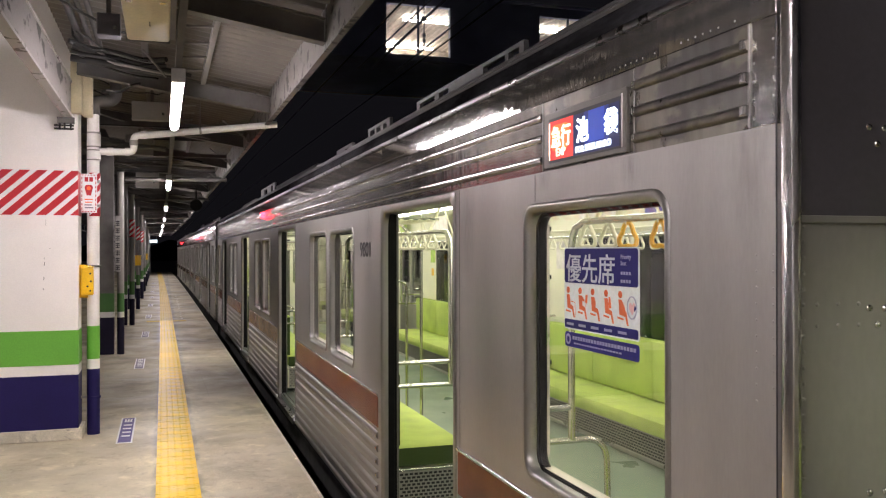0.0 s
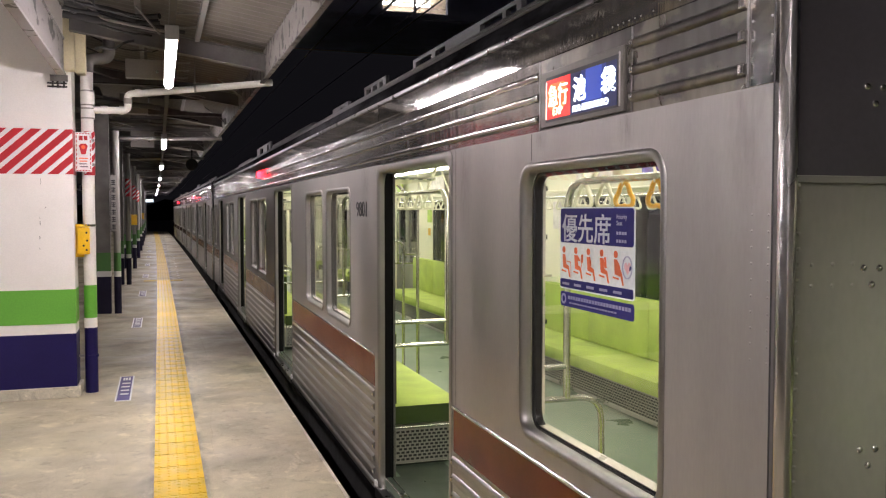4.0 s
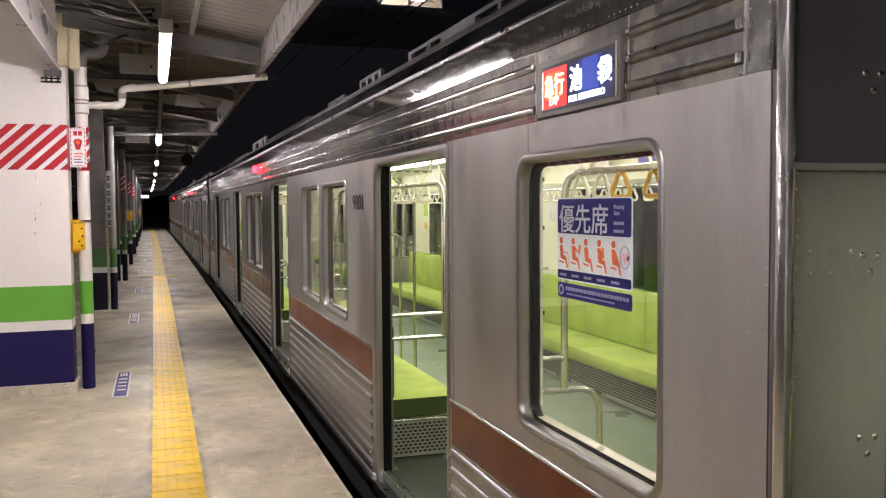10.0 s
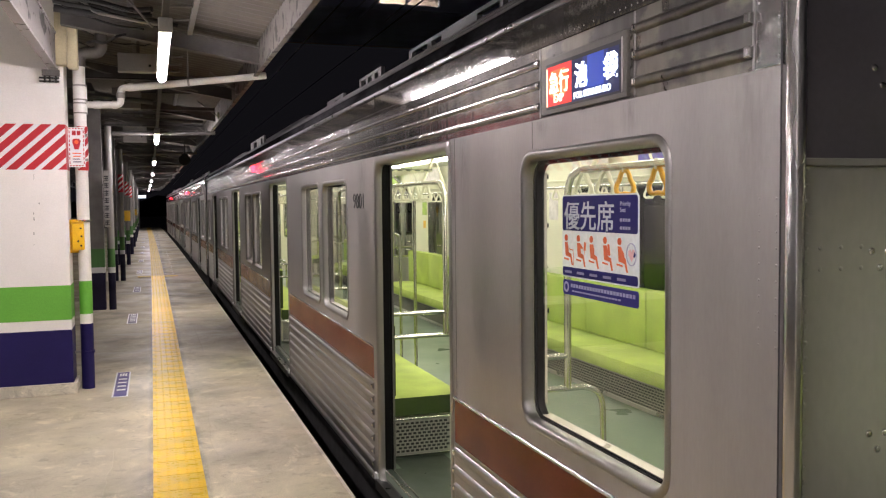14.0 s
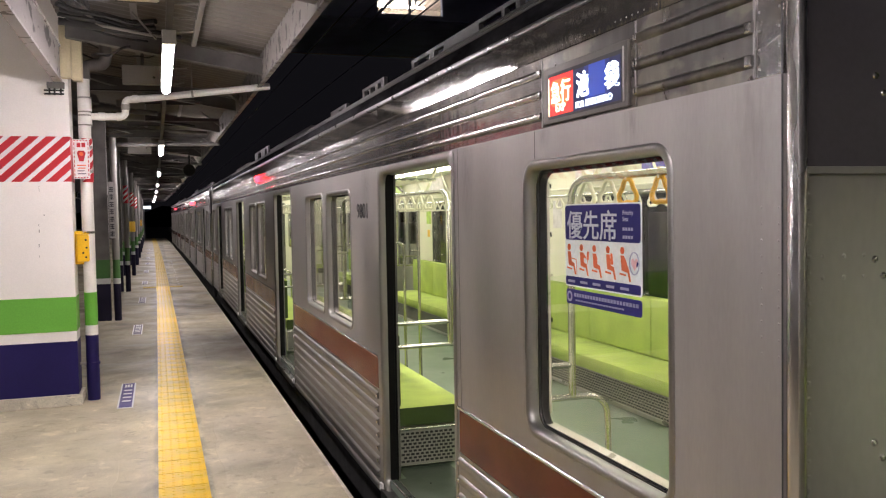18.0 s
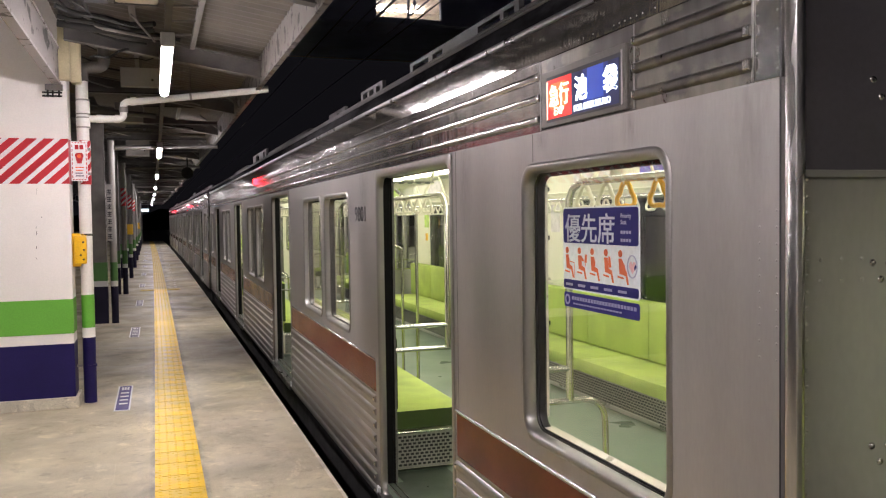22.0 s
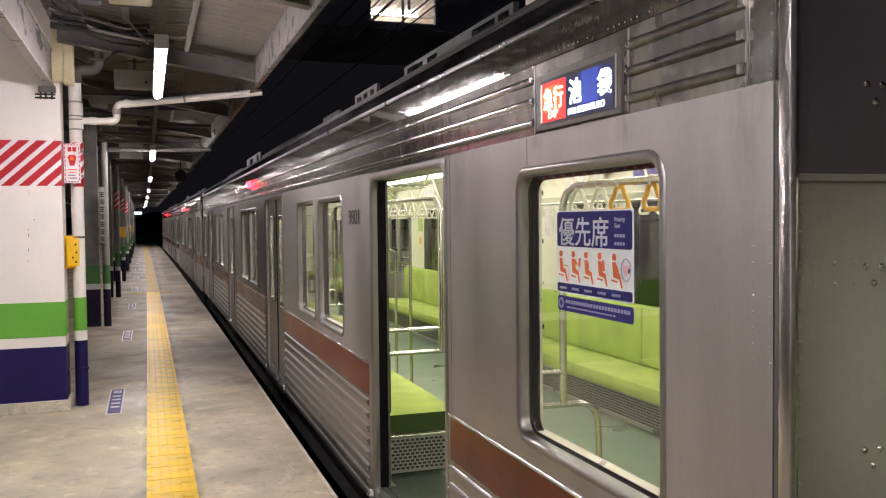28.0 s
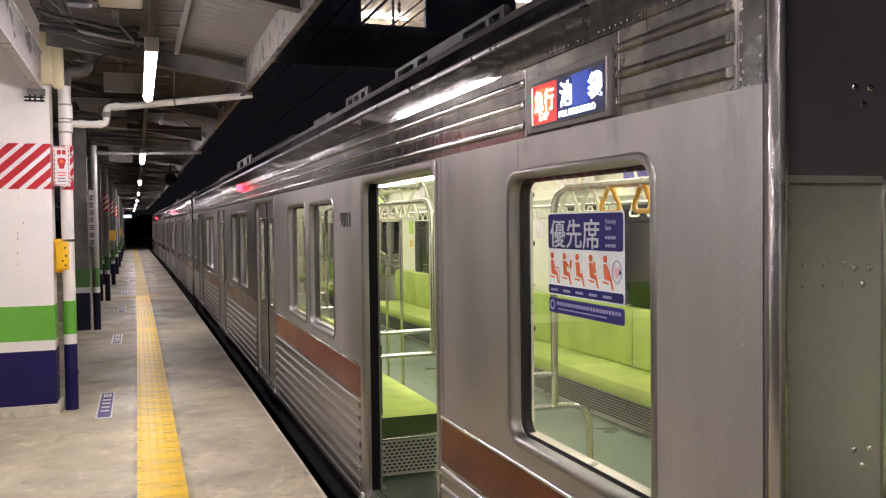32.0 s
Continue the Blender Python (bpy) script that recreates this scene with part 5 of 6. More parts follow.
    for k in range(4):
        part("text_bar", boxes((-0.036 + 0.004 * (k % 2), 0.036 - 0.006 * (k % 3), -0.0025, 0.0, -0.06 - k * 0.025, -0.051 - k * 0.025)), INK_ORANGE if k < 2 else INK_FADED, n)
    part("strap", boxes((-0.02, 0.09, 0.006, 0.09, 0.10, 0.12), (-0.02, 0.09, 0.006, 0.09, -0.12, -0.10)), STEEL, n)
    z = thing("hazard_sleeve", (-1.83, 7.03, 0), "red and white hazard sleeve round the drain pipe", "hazard sleeve")
    smooth(part("sleeve", tubes(0.0565, [(0, 0, 1.99), (0, 0, 2.385)], n=20), RED_PAINT, z))
    for k in range(4):
        zz = 2.0 + 0.105 * k
        bm = bmesh.new()
        ra = []
        for q in range(8):
            a = radians(-120 + 20 * q)
            ra.append([bm.verts.new((0.0575 * math.cos(a), 0.0575 * math.sin(a), min(zz + 0.0175 * q + dz, 2.383))) for dz in (0, 0.045)])
        for A, B in zip(ra, ra[1:]):
            bm.faces.new((A[0], B[0], B[1], A[1]))
        part("white_stripe", bm, INK_WHITE, z)


build_pillar_pipes()


# ---- girder from the pillar back along the platform, cream box at its end ----
def build_girder():
    g = thing("girder", (0, 0, 0), "long grey steel girder with chipped paint fixed to the pillar", "girder", kind="structure")
    part("web", boxes((-2.008, -1.995, -20, 6.82, 2.87, 3.15)), GIRDER_WEB, g, "chipped grey web")
    part("lower_flange", boxes((-2.055, -1.985, -20, 6.82, 2.85, 2.87)), PEELING_FINE, g, "pale lower flange")
    part("upper_flange", boxes((-2.055, -1.985, -20, 6.82, 3.15, 3.17)), PEELING_FINE, g)
    c = thing("beam_clamp", (-2.05, 6.78, 2.81), "steel beam clamp with bolts at the pillar", "clamp")
    part("plate", boxes((-0.06, 0.08, -0.02, 0.04, -0.012, 0.04)), GREY_PAINT, c)
    for x in (-0.04, 0.0, 0.05):
        part("stud", tubes(0.008, [(x, 0.0, -0.07), (x, 0.0, 0.03)], n=8), UNDER, c)
    for z in (-0.03, -0.06):
        part("cross_stud", tubes(0.008, [(-0.085, 0.0, z), (0.075, 0.0, z)], n=8), UNDER, c)
    b = thing("junction_box", (-1.925, 6.80, 3.06), "cream plastic junction box at the end of the girder", "junction box")
    smooth(part("case", boxes((-0.075, 0.02, -0.06, 0.06, -0.17, 0.285), bevel=0.012), CREAM_BOX, b))
    smooth(part("cover", boxes((0.021, 0.105, -0.065, 0.065, -0.195, 0.265), bevel=0.014), CREAM_BOX, b))
    part("seam", boxes((0.016, 0.0225, -0.067, 0.067, -0.18, 0.262)), CREAM_DULL, b, "yellowed seam between case and cover")


build_girder()

# grime marks on the pillar
gm = thing("grime_marks", (0, 0, 0), "thin dark drip marks on the white pillar paint", "stain")
for x, z0, z1, w in ((-2.208, 1.90, 1.95, 0.001), (-2.219, 1.545, 1.575, 0.0025), (-2.221, 1.60, 1.618, 0.0015), (-2.224, 1.42, 1.445, 0.0025), (-2.226, 1.33, 1.345, 0.0015), (-2.174, 1.690, 1.702, 0.0025)):
    part("drip_mark", boxes((x - w, x + w, 6.8288, 6.8299, z0, z1)), FRAME_DARK, gm)

# dark cable bundle behind the first lamp
for k, (y, xa, za, xb, zb, r) in enumerate(((5.9, -1.93, 3.33, -1.2, 3.22, 0.022), (6.02, -1.93, 3.29, -1.2, 3.19, 0.018), (6.15, -1.92, 3.36, -1.22, 3.25, 0.026), (6.5, -1.72, 3.05, -1.42, 3.14, 0.012))):
    pts = [(xa + (xb - xa) * f / 8, y + 0.06 * math.sin(f * 1.3 + k), za + (zb - za) * f / 8 - 0.03 * math.sin(math.pi * f / 8)) for f in range(9)]
    c = part("cable", tubes(r, pts, n=8), CABLE)
    tagged(smooth(c), "thick dark cable across the canopy", "cable", "thick cables")


# ---- hung things under the canopy ----
def build_overhead():
    s = thing("light_box", (-1.282, 2.85, 2.78), "cream hanging sign box under the canopy", "sign box")
    smooth(part("case", boxes((-0.115, 0.093, -0.42, 0.38, -0.03, 0.10), bevel=0.014), CREAM_DULL, s))
    part("side_frame", boxes((0.094, 0.118, -0.42, 0.39, -0.012, 0.10)), BOX_GREY, s, "dull grey side frame")
    for x in (-0.08, 0.06):
        part("latch", boxes((x - 0.016, x + 0.016, -0.385, -0.355, -0.036, -0.0305), bevel=0.002), STEEL_BRIGHT, s, "bright steel latch")
    part("rim", boxes((-0.12, 0.093, 0.381, 0.388, -0.035, 0.105)), GREY_PAINT, s)
    part("bracket", boxes((-0.02, 0.02, -0.25, -0.2, 0.10, 0.45), (-0.02, 0.02, 0.15, 0.2, 0.10, 0.45)), GREY_PAINT, s)
    for k in range(3):
        part("screw", tubes(0.004, [(0.0, -0.02 + 0.03 * k, -0.034), (0.0, -0.02 + 0.03 * k, -0.029)], n=6), INK_BLACK, s)
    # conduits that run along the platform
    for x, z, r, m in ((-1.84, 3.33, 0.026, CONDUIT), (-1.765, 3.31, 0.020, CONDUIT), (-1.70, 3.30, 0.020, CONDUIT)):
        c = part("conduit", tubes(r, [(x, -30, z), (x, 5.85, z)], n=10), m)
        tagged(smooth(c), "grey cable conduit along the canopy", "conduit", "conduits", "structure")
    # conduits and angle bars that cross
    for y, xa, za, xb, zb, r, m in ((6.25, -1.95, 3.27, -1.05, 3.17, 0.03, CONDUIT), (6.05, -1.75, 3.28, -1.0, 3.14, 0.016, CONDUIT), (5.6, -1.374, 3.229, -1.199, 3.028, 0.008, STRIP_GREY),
                                    (9.1, -1.9, 2.92, -1.2, 2.86, 0.03, GREY_PAINT), (11.8, -1.9, 2.95, -0.5, 2.90, 0.02, GREY_PAINT), *((y, -1.08, 3.15, -0.905, 3.16, 0.009, STRIP_GREY) for y in (3.97, 4.45, 4.93, 5.4, 5.9, 7.2, 7.7, 8.2, 8.7))):
        c = part("cross_bar", tubes(r, [(xa, y, za), (xb, y, zb)], n=10), m)
        tagged(smooth(c), "steel cross bar under the canopy", "cross bar", "cross bars", "structure")
    for y, x, z, w, h in ((7.6, -1.33, 3.06, 0.19, 0.09), (4.4, -1.55, 3.10, 0.07, 0.07), (9.6, -1.5, 2.95, 0.16, 0.12), (15.0, -1.5, 2.95, 0.2, 0.14)):
        c = thing("cable_box", (x, y, z), "grey metal cable box under the canopy", "cable box", "cable boxes")
        part("case", boxes((-w, w, -0.06, 0.06, -h, h), bevel=0.008), BOX_GREY if y < 5 else PIPE_GREY, c)
        part("hanger", boxes((-0.015, 0.015, -0.01, 0.01, h, 3.3 - z)), GREY_PAINT, c)
        part("lock", tubes(0.012, [(w * 0.55, -0.066, -h * 0.3), (w * 0.55, -0.058, -h * 0.3)], n=8), STEEL_BRIGHT, c)
    # loose cables
    rnd = random.Random(5)
    for k in range(5):
        y = 4.6 + k * 0.8
        pts = []
        xa, xb = -1.9 + rnd.uniform(-0.05, 0.1), -1.2 + rnd.uniform(-0.1, 0.1)
        for q in range(9):
            f = q / 8
            pts.append((xa + (xb - xa) * f, y + 0.5 * f * rnd.uniform(0.8, 1.2), 3.29 - 0.07 * math.sin(math.pi * f) - 0.06 * f + rnd.uniform(-0.006, 0.006)))
        c = part("cable", tubes(rnd.choice((0.006, 0.008, 0.010)), pts, n=7), rnd.choice((CABLE, CABLE, STRIP_GREY)))
        tagged(smooth(c), "loose sagging cable under the canopy", "cable", "loose cables")
    c = part("cable", tubes(0.012, [(-1.76, 6.0, 3.30), (-1.697, 6.0, 3.268), (-1.642, 6.0, 3.212), (-1.59, 6.0, 3.192), (-1.418, 6.0, 3.166), (-1.242, 6.0, 3.139), (-1.15, 6.0, 3.13)], n=8), PIPE_GREY)
    tagged(smooth(c), "pale grey cable sagging under the canopy", "cable", "loose cables")
    c = part("cable", tubes(0.009, [(-1.885, 5.4, 3.44), (-1.878, 5.6, 3.396), (-1.874, 5.6, 3.302), (-1.831, 5.6, 3.25), (-1.731, 5.6, 3.213), (-1.60, 5.75, 3.23), (-1.40, 5.8, 3.20)], n=8), CABLE)
    tagged(smooth(c), "black cable looped beside the junction box", "cable", "loose cables")
    # angle irons, brackets and pipes in the bays further along
    rnd = random.Random(11)
    for k in range(9):
        y = 8.1 + 2.8 * k
        for d, xa, xb, z, w in ((0.35, -1.95, -0.35, 3.03, 0.022), (0.95, -1.95, -1.02, 3.08, 0.016), (1.7, -1.62, -0.62, 3.06, 0.012)):
            zz = z + rnd.uniform(-0.03, 0.03)
            c = part("angle_iron", swept(bmesh.new(), xa, xb, y + d - w, y + d + w, zz - 0.004, zz + 0.004), rnd.choice((GREY_PAINT, STRIP_GREY, CONDUIT)))
            upright = boxes((xa + bend_x(y), xb + bend_x(y), y + d + w - 0.004, y + d + w, zz + 0.005, zz + 0.05))
            part("flange", upright, GREY_PAINT, c)
            tagged(c, "steel angle iron across the canopy bay", "angle iron", "angle irons", "structure")
        c = part("cable", tubes(0.009, [(-1.9 + 1.5 * q / 8 + bend_x(y), y + 0.4 + 0.15 * q * rnd.uniform(0.7, 1.3), 3.16 - 0.12 * q / 8 - 0.05 * math.sin(math.pi * q / 8)) for q in range(9)], n=6), rnd.choice((CABLE, STRIP_GREY, PIPE_GREY)))
        tagged(smooth(c), "loose sagging cable under the canopy", "cable", "loose cables")
        c = thing("conduit_bracket", (-0.42 + bend_x(y), y + 0.5, 2.95), "steel bracket with a short strut behind the fascia", "bracket", "fascia brackets")
        part("strut", tubes(0.010, [(0.13, 0, -0.02), (-0.16, 0, 0.20)], n=6), STRIP_GREY, c)
        part("plate", boxes((0.11, 0.135, -0.03, 0.03, -0.04, 0.05)), STRIP_GREY, c)
    m = thing("round_mirror", (-0.52, 19.0, 2.72), "round dark mirror hung on a rod from the canopy", "mirror")
    smooth(part("disc", tubes(0.135, [(0, -0.02, 0), (0, 0.02, 0)], n=24), UNDER, m))
    part("rod", tubes(0.018, [(0, 0, 0.14), (0, 0, 0.49)], n=8), UNDER, m)


build_overhead()


# ---- boarding-position labels on the platform ----
def build_tag(y):
    t = thing("platform_label", (-1.548 + bend_x(y), y, 0), "navy and white boarding label stuck on the platform", "floor label", "floor labels")
    part("border", boxes((-0.068, 0.068, -0.59, 0.59, 0.0, 0.003)), INK_WHITE, t)
    part("field", boxes((-0.054, 0.054, -0.565, 0.565, 0.003, 0.0045)), INK_VIOLET if y < 8 else INK_FADED, t)
    for k in range(4):
        part("text_bar", boxes((-0.034, 0.040, -0.33 + k * 0.17, -0.275 + k * 0.17, 0.0045, 0.0055)), INK_WHITE, t)
    for x in (-0.032, -0.008, 0.018):
        part("text_bar", boxes((x, x + 0.018, 0.36, 0.50, 0.0045, 0.0055)), INK_WHITE, t)


for y in (7.12, 12.1, 16.85, 21.8, 26.6, 31.4, 36.2, 41.1, 45.9):
    build_tag(y)


# ---- lettering on the near car ----
def sheet(outline, x):
    """A thin film on glass."""
    bm = bmesh.new()
    bm.faces.new([bm.verts.new((x, y, z)) for y, z in outline])
    return bm



# seated figures of the sticker, each with its own shape: outlines from the figure's middle
LEGS = ((0.012, 1.497), (0.032, 1.491), (0.045, 1.452), (0.034, 1.452), (0.024, 1.478), (-0.012, 1.484))
BODIES = [
    ((-0.018, 1.531), (0.004, 1.531), (0.010, 1.512)) + LEGS,
    ((-0.018, 1.531), (0.006, 1.531), (0.026, 1.517), (0.028, 1.511), (0.010, 1.513)) + LEGS,
    ((-0.018, 1.530), (0.006, 1.530), (0.014, 1.514), (0.014, 1.503)) + LEGS,
    ((-0.018, 1.531), (0.006, 1.531), (0.012, 1.512)) + LEGS,
    ((-0.018, 1.531), (0.002, 1.531), (0.020, 1.511), (0.024, 1.500)) + LEGS[1:],
]
EXTRAS = [
    (((0.014, 1.509), (0.048, 1.506), (0.050, 1.452), (0.047, 1.452), (0.045, 1.503), (0.014, 1.506)),),
    (((0.030, 1.507), (0.034, 1.535), (0.049, 1.535), (0.046, 1.507)), ((0.036, 1.507), (0.033, 1.492), (0.036, 1.492), (0.040, 1.507))),
    (),
    (((0.010, 1.535), (0.022, 1.535), (0.024, 1.524), (0.028, 1.500), (0.014, 1.498), (0.010, 1.522)),),
    (),
]


def sheet_glow(y0, y1, z0, z1):
    bm = bmesh.new()
    bm.faces.new([bm.verts.new((-0.0131, y, z)) for y, z in rrect(y0, y1, z0, z1, 0.03)])
    return bm


def build_markings(car):
    x = -0.002
    letters("9801", 0.135, INK_BLACK, car, on_side(4.062, 1.633, x), "car_number", squeeze=1.22)
    # destination display
    s = part("destination_display", boxes((-0.010, 0.022, 0.645, 1.185, 1.941, 2.122), bevel=0.003), DISPLAY_CASE, car, "lit destination display in a dull steel case")
    part("display_rim", boxes((-0.013, -0.009, 0.662, 0.667, 1.955, 2.106), bevel=0.001), STEEL_SATIN, s, "thin upright steel rim")
    part("window_field", boxes((-0.0115, -0.0095, 0.669, 1.140, 1.955, 2.100)), INK_BLACK, s, "black glass behind the letters")
    part("light_leak", boxes((-0.0127, -0.0115, 1.1305, 1.136, 1.966, 2.086)), SIGN_WARM, s, "bright slit of light beside the red panel")
    part("red_panel", boxes((-0.0125, -0.0115, 0.963, 1.130, 1.965, 2.089)), SIGN_RED, s, "glowing red panel")
    part("orange_core", sheet_glow(0.985, 1.124, 1.992, 2.076), SIGN_ORANGE, s, "brighter orange middle of the red panel")
    part("blue_panel", boxes((-0.0125, -0.0115, 0.678, 0.762, 1.962, 2.088), (-0.0125, -0.0115, 0.862, 0.962, 1.962, 2.088), (-0.0125, -0.0115, 0.762, 0.862, 1.962, 1.993)), SIGN_BLUE, s, "dark blue panel")
    part("lit_blue_panel", boxes((-0.0125, -0.0115, 0.7621, 0.8619, 1.9931, 2.088)), SIGN_BLUE_LIT, s, "glowing blue panel")
    part("dim_blue_panel", boxes((-0.0128, -0.0126, 0.862, 0.888, 1.985, 2.088), (-0.0128, -0.0126, 0.738, 0.762, 1.985, 2.088), (-0.0128, -0.0126, 0.762, 0.862, 1.978, 1.993)), SIGN_BLUE_DIM, s, "dim blue margin of the lit panel")
    letters("急行", 0.074, SIGN_WARM, s, on_side(1.116, 2.008, -0.014), "express_lettering", squeeze=0.95, bold=0.0006)
    letters("EXP", 0.036, SIGN_WARM, s, on_side(1.082, 1.974, -0.014), "express_lettering", squeeze=1.1)
    letters("池", 0.079, SIGN_WHITE, s, on_side(0.938, 2.007, -0.014), "destination_lettering", bold=0.0011)
    letters("袋", 0.079, SIGN_WHITE, s, on_side(0.762, 2.007, -0.014), "destination_lettering", bold=0.0011)
    letters("FOR IKEBUKURO", 0.026, SIGN_WARM_WHITE, s, on_side(0.944, 1.970, -0.014), "destination_lettering", squeeze=1.12, bold=0.0004)
    for z0, z1, y in ((1.838, 1.932, 1.277), (0.815, 1.932, 2.075)):
        part("panel_seam", boxes((-0.0008, 0.001, y - 0.0012, y + 0.0012, z0, z1)), INK_BLACK, car, "thin panel seam")
    # priority seat sticker on the end window
    w = thing("priority_sticker", (0, 0, 0), "blue and white priority seat sticker on the window glass", "sticker")
    w.parent = None
    part("backing", sheet(rrect(0.652, 1.124, 1.415, 1.680, 0.012), 0.0065), FILM_WHITE, w)
    part("title_field", sheet(rrect(0.657, 1.119, 1.566, 1.676, 0.010), 0.0045), FILM_NAVY, w)
    part("foot_field", sheet(rrect(0.657, 1.119, 1.420, 1.448, 0.008), 0.0045), FILM_NAVY, w)
    letters("優先席", 0.095, FILM_WHITE, w, on_side(1.102, 1.578, 0.0020), "title_lettering", squeeze=1.13, depth=0.0006, bold=0.0007)
    letters("Priority", 0.019, FILM_GREY, w, on_side(0.750, 1.645, 0.0020), "small_lettering", depth=0.0006)
    letters("Seat", 0.019, FILM_GREY, w, on_side(0.750, 1.627, 0.0020), "small_lettering", depth=0.0006)
    for z in (1.600, 1.577):
        for k in range(4):
            part("text_bar", boxes((0.0018, 0.0025, 0.739 - k * 0.015, 0.750 - k * 0.015, z, z + 0.009)), FILM_GREY, w)
    for k in range(5):
        yc = 1.085 - k * 0.084
        bm = plate(bmesh.new(), [(yc + 0.010 * math.cos(a * math.pi / 6) + 0.006, 1.5425 + 0.0105 * math.sin(a * math.pi / 6)) for a in range(12)], 0.0025, 0.0044)
        part("pictogram", bm, FILM_ORANGE, w)
        bm = bmesh.new()
        for outline in (BODIES[k], ((-0.024, 1.477), (0.014, 1.473), (0.014, 1.467), (-0.024, 1.471)), *EXTRAS[k]):
            bm.faces.new([bm.verts.new((0.0035, yc - u * 0.92, 1.494 + (z - 1.494) * 0.92)) for u, z in outline])
        part("pictogram", bm, FILM_ORANGE, w)
    bm = ring(bmesh.new(), [(0.690 + 0.027 * math.cos(a * math.pi / 10), 1.508 + 0.033 * math.sin(a * math.pi / 10)) for a in range(20)], [(0.690 + 0.024 * math.cos(a * math.pi / 10), 1.508 + 0.030 * math.sin(a * math.pi / 10)) for a in range(20)], 0.0025, 0.0044)
    part("emblem_ring", bm, FILM_GREY, w)
    part("emblem_disc", sheet([(0.690, 1.487), (0.672, 1.506), (0.674, 1.520), (0.684, 1.523), (0.690, 1.515), (0.697, 1.523), (0.707, 1.518), (0.708, 1.505)], 0.0044), FILM_PINK, w)
    part("emblem_mark", sheet([(0.674, 1.516), (0.666, 1.508), (0.676, 1.497), (0.680, 1.503)], 0.0036), FILM_NAVY, w)
    for k in range(5):
        part("text_bar", boxes((0.0018, 0.0025, 1.050 - k * 0.083, 1.098 - k * 0.083, 1.429, 1.437)), FILM_GREY, w)
    v = thing("phone_sticker", (0, 0, 0), "narrow navy notice sticker below the priority sticker on glass", "sticker")
    part("field", sheet(rrect(0.654, 1.120, 1.358, 1.406, 0.010), 0.0065), FILM_NAVY, v)
    for z, a, b, h in ((1.384, 0.675, 1.060, 0.011), (1.370, 0.76, 1.050, 0.005)):
        y = b
        while y > a:
            part("text_bar", boxes((0.0032, 0.004, y - 0.013, y, z, z + h)), FILM_GREY, v)
            y -= 0.018
    part("emblem", ring(bmesh.new(), rrect(1.073, 1.107, 1.366, 1.400, 0.016), rrect(1.080, 1.100, 1.373, 1.393, 0.009), 0.0025, 0.0038), FILM_GREY, v)


build_markings(cars[0])
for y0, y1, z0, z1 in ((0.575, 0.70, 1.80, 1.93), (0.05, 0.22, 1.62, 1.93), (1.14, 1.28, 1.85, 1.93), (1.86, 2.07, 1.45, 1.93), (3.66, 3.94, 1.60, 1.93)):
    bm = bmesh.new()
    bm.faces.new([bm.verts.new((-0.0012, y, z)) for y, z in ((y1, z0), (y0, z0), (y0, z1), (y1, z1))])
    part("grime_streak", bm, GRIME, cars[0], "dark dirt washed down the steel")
for z in (1.747, 1.576, 1.274):
    smooth(part("blind_catch", boxes((0.0845, 0.090, 1.3325, 1.3365, z - 0.008, z + 0.008), bevel=0.001), RUBBER, cars[0], "small black blind catch"))
for ob in bpy.data.objects:
    if ob.name in ("priority_sticker", "phone_sticker"):
        ob.scale = (1, 0.9964, 0.9964)
        ob.location = (0.0255, -0.0051, 0.006)

# worn white dots beyond the crossing row
for k in range(16):
    d = part("floor_dot", tubes(0.03, [(-0.80, 20.9 + 0.75 * k, -0.002), (-0.80, 20.9 + 0.75 * k, 0.003)], n=10), INK_WHITE)
    tagged(d, "small worn white dot stuck on the platform", "floor dot", "floor dots")


# ---- fittings on the farther columns ----
def build_column_fittings():
    t = thing("text_board", (-1.925, 13.28, 1.79), "narrow grey board with black characters on a column", "board")
    part("board", boxes((-0.043, 0.043, 0.0, 0.01, -0.45, 0.45)), BOARD_GREY, t)
    for k in range(7):
        z = 0.37 - k * 0.118
        part("text_bar", boxes((-0.006, 0.006, -0.002, 0.0, z - 0.085, z), (-0.032, 0.032, -0.0015, 0.0, z - 0.022, z - 0.006), (-0.030, 0.030, -0.0015, 0.0, z - 0.052, z - 0.036), (-0.032, 0.032, -0.0015, 0.0, z - 0.080, z - 0.066)), INK_BLACK, t)
    part("bracket", boxes((-0.06, -0.03, 0.002, 0.22, 0.2, 0.24), (-0.06, -0.03, 0.002, 0.22, -0.24, -0.2)), GREY_PAINT, t)
    for y in COLUMN_YS[1:4]:
        z = thing("hazard_sleeve", (-1.87 + bend_x(y), y, 0), "red and white hazard sleeve round a drain pipe", "hazard sleeve", "hazard sleeves")
        smooth(part("sleeve", tubes(0.057, [(0, 0, 1.99), (0, 0, 2.385)], n=16), RED_PAINT, z))
        for k in range(3):
            bm = bmesh.new()
            ra = [[bm.verts.new((0.058 * math.cos(radians(-150 + 20 * q)), 0.058 * math.sin(radians(-150 + 20 * q)), 2.0 + 0.12 * k + 0.017 * q + dz)) for dz in (0, 0.05)] for q in range(7)]
            for A, B in zip(ra, ra[1:]):
                bm.faces.new((A[0], B[0], B[1], A[1]))
            part("white_stripe", bm, INK_WHITE, z)
    for y in (24.9, 42.3):
        e = thing("emergency_box", (-1.87 + bend_x(y), y - 0.075, 1.40), "yellow emergency call box on a drain pipe", "call box", "call boxes")
        smooth(part("case", boxes((-0.08, 0.08, -0.05, 0.02, -0.14, 0.14), bevel=0.012), YELLOW_BOX, e))
        part("hood", boxes((-0.084, 0.084, -0.058, 0.02, 0.142, 0.158)), YELLOW_BOX, e)


build_column_fittings()

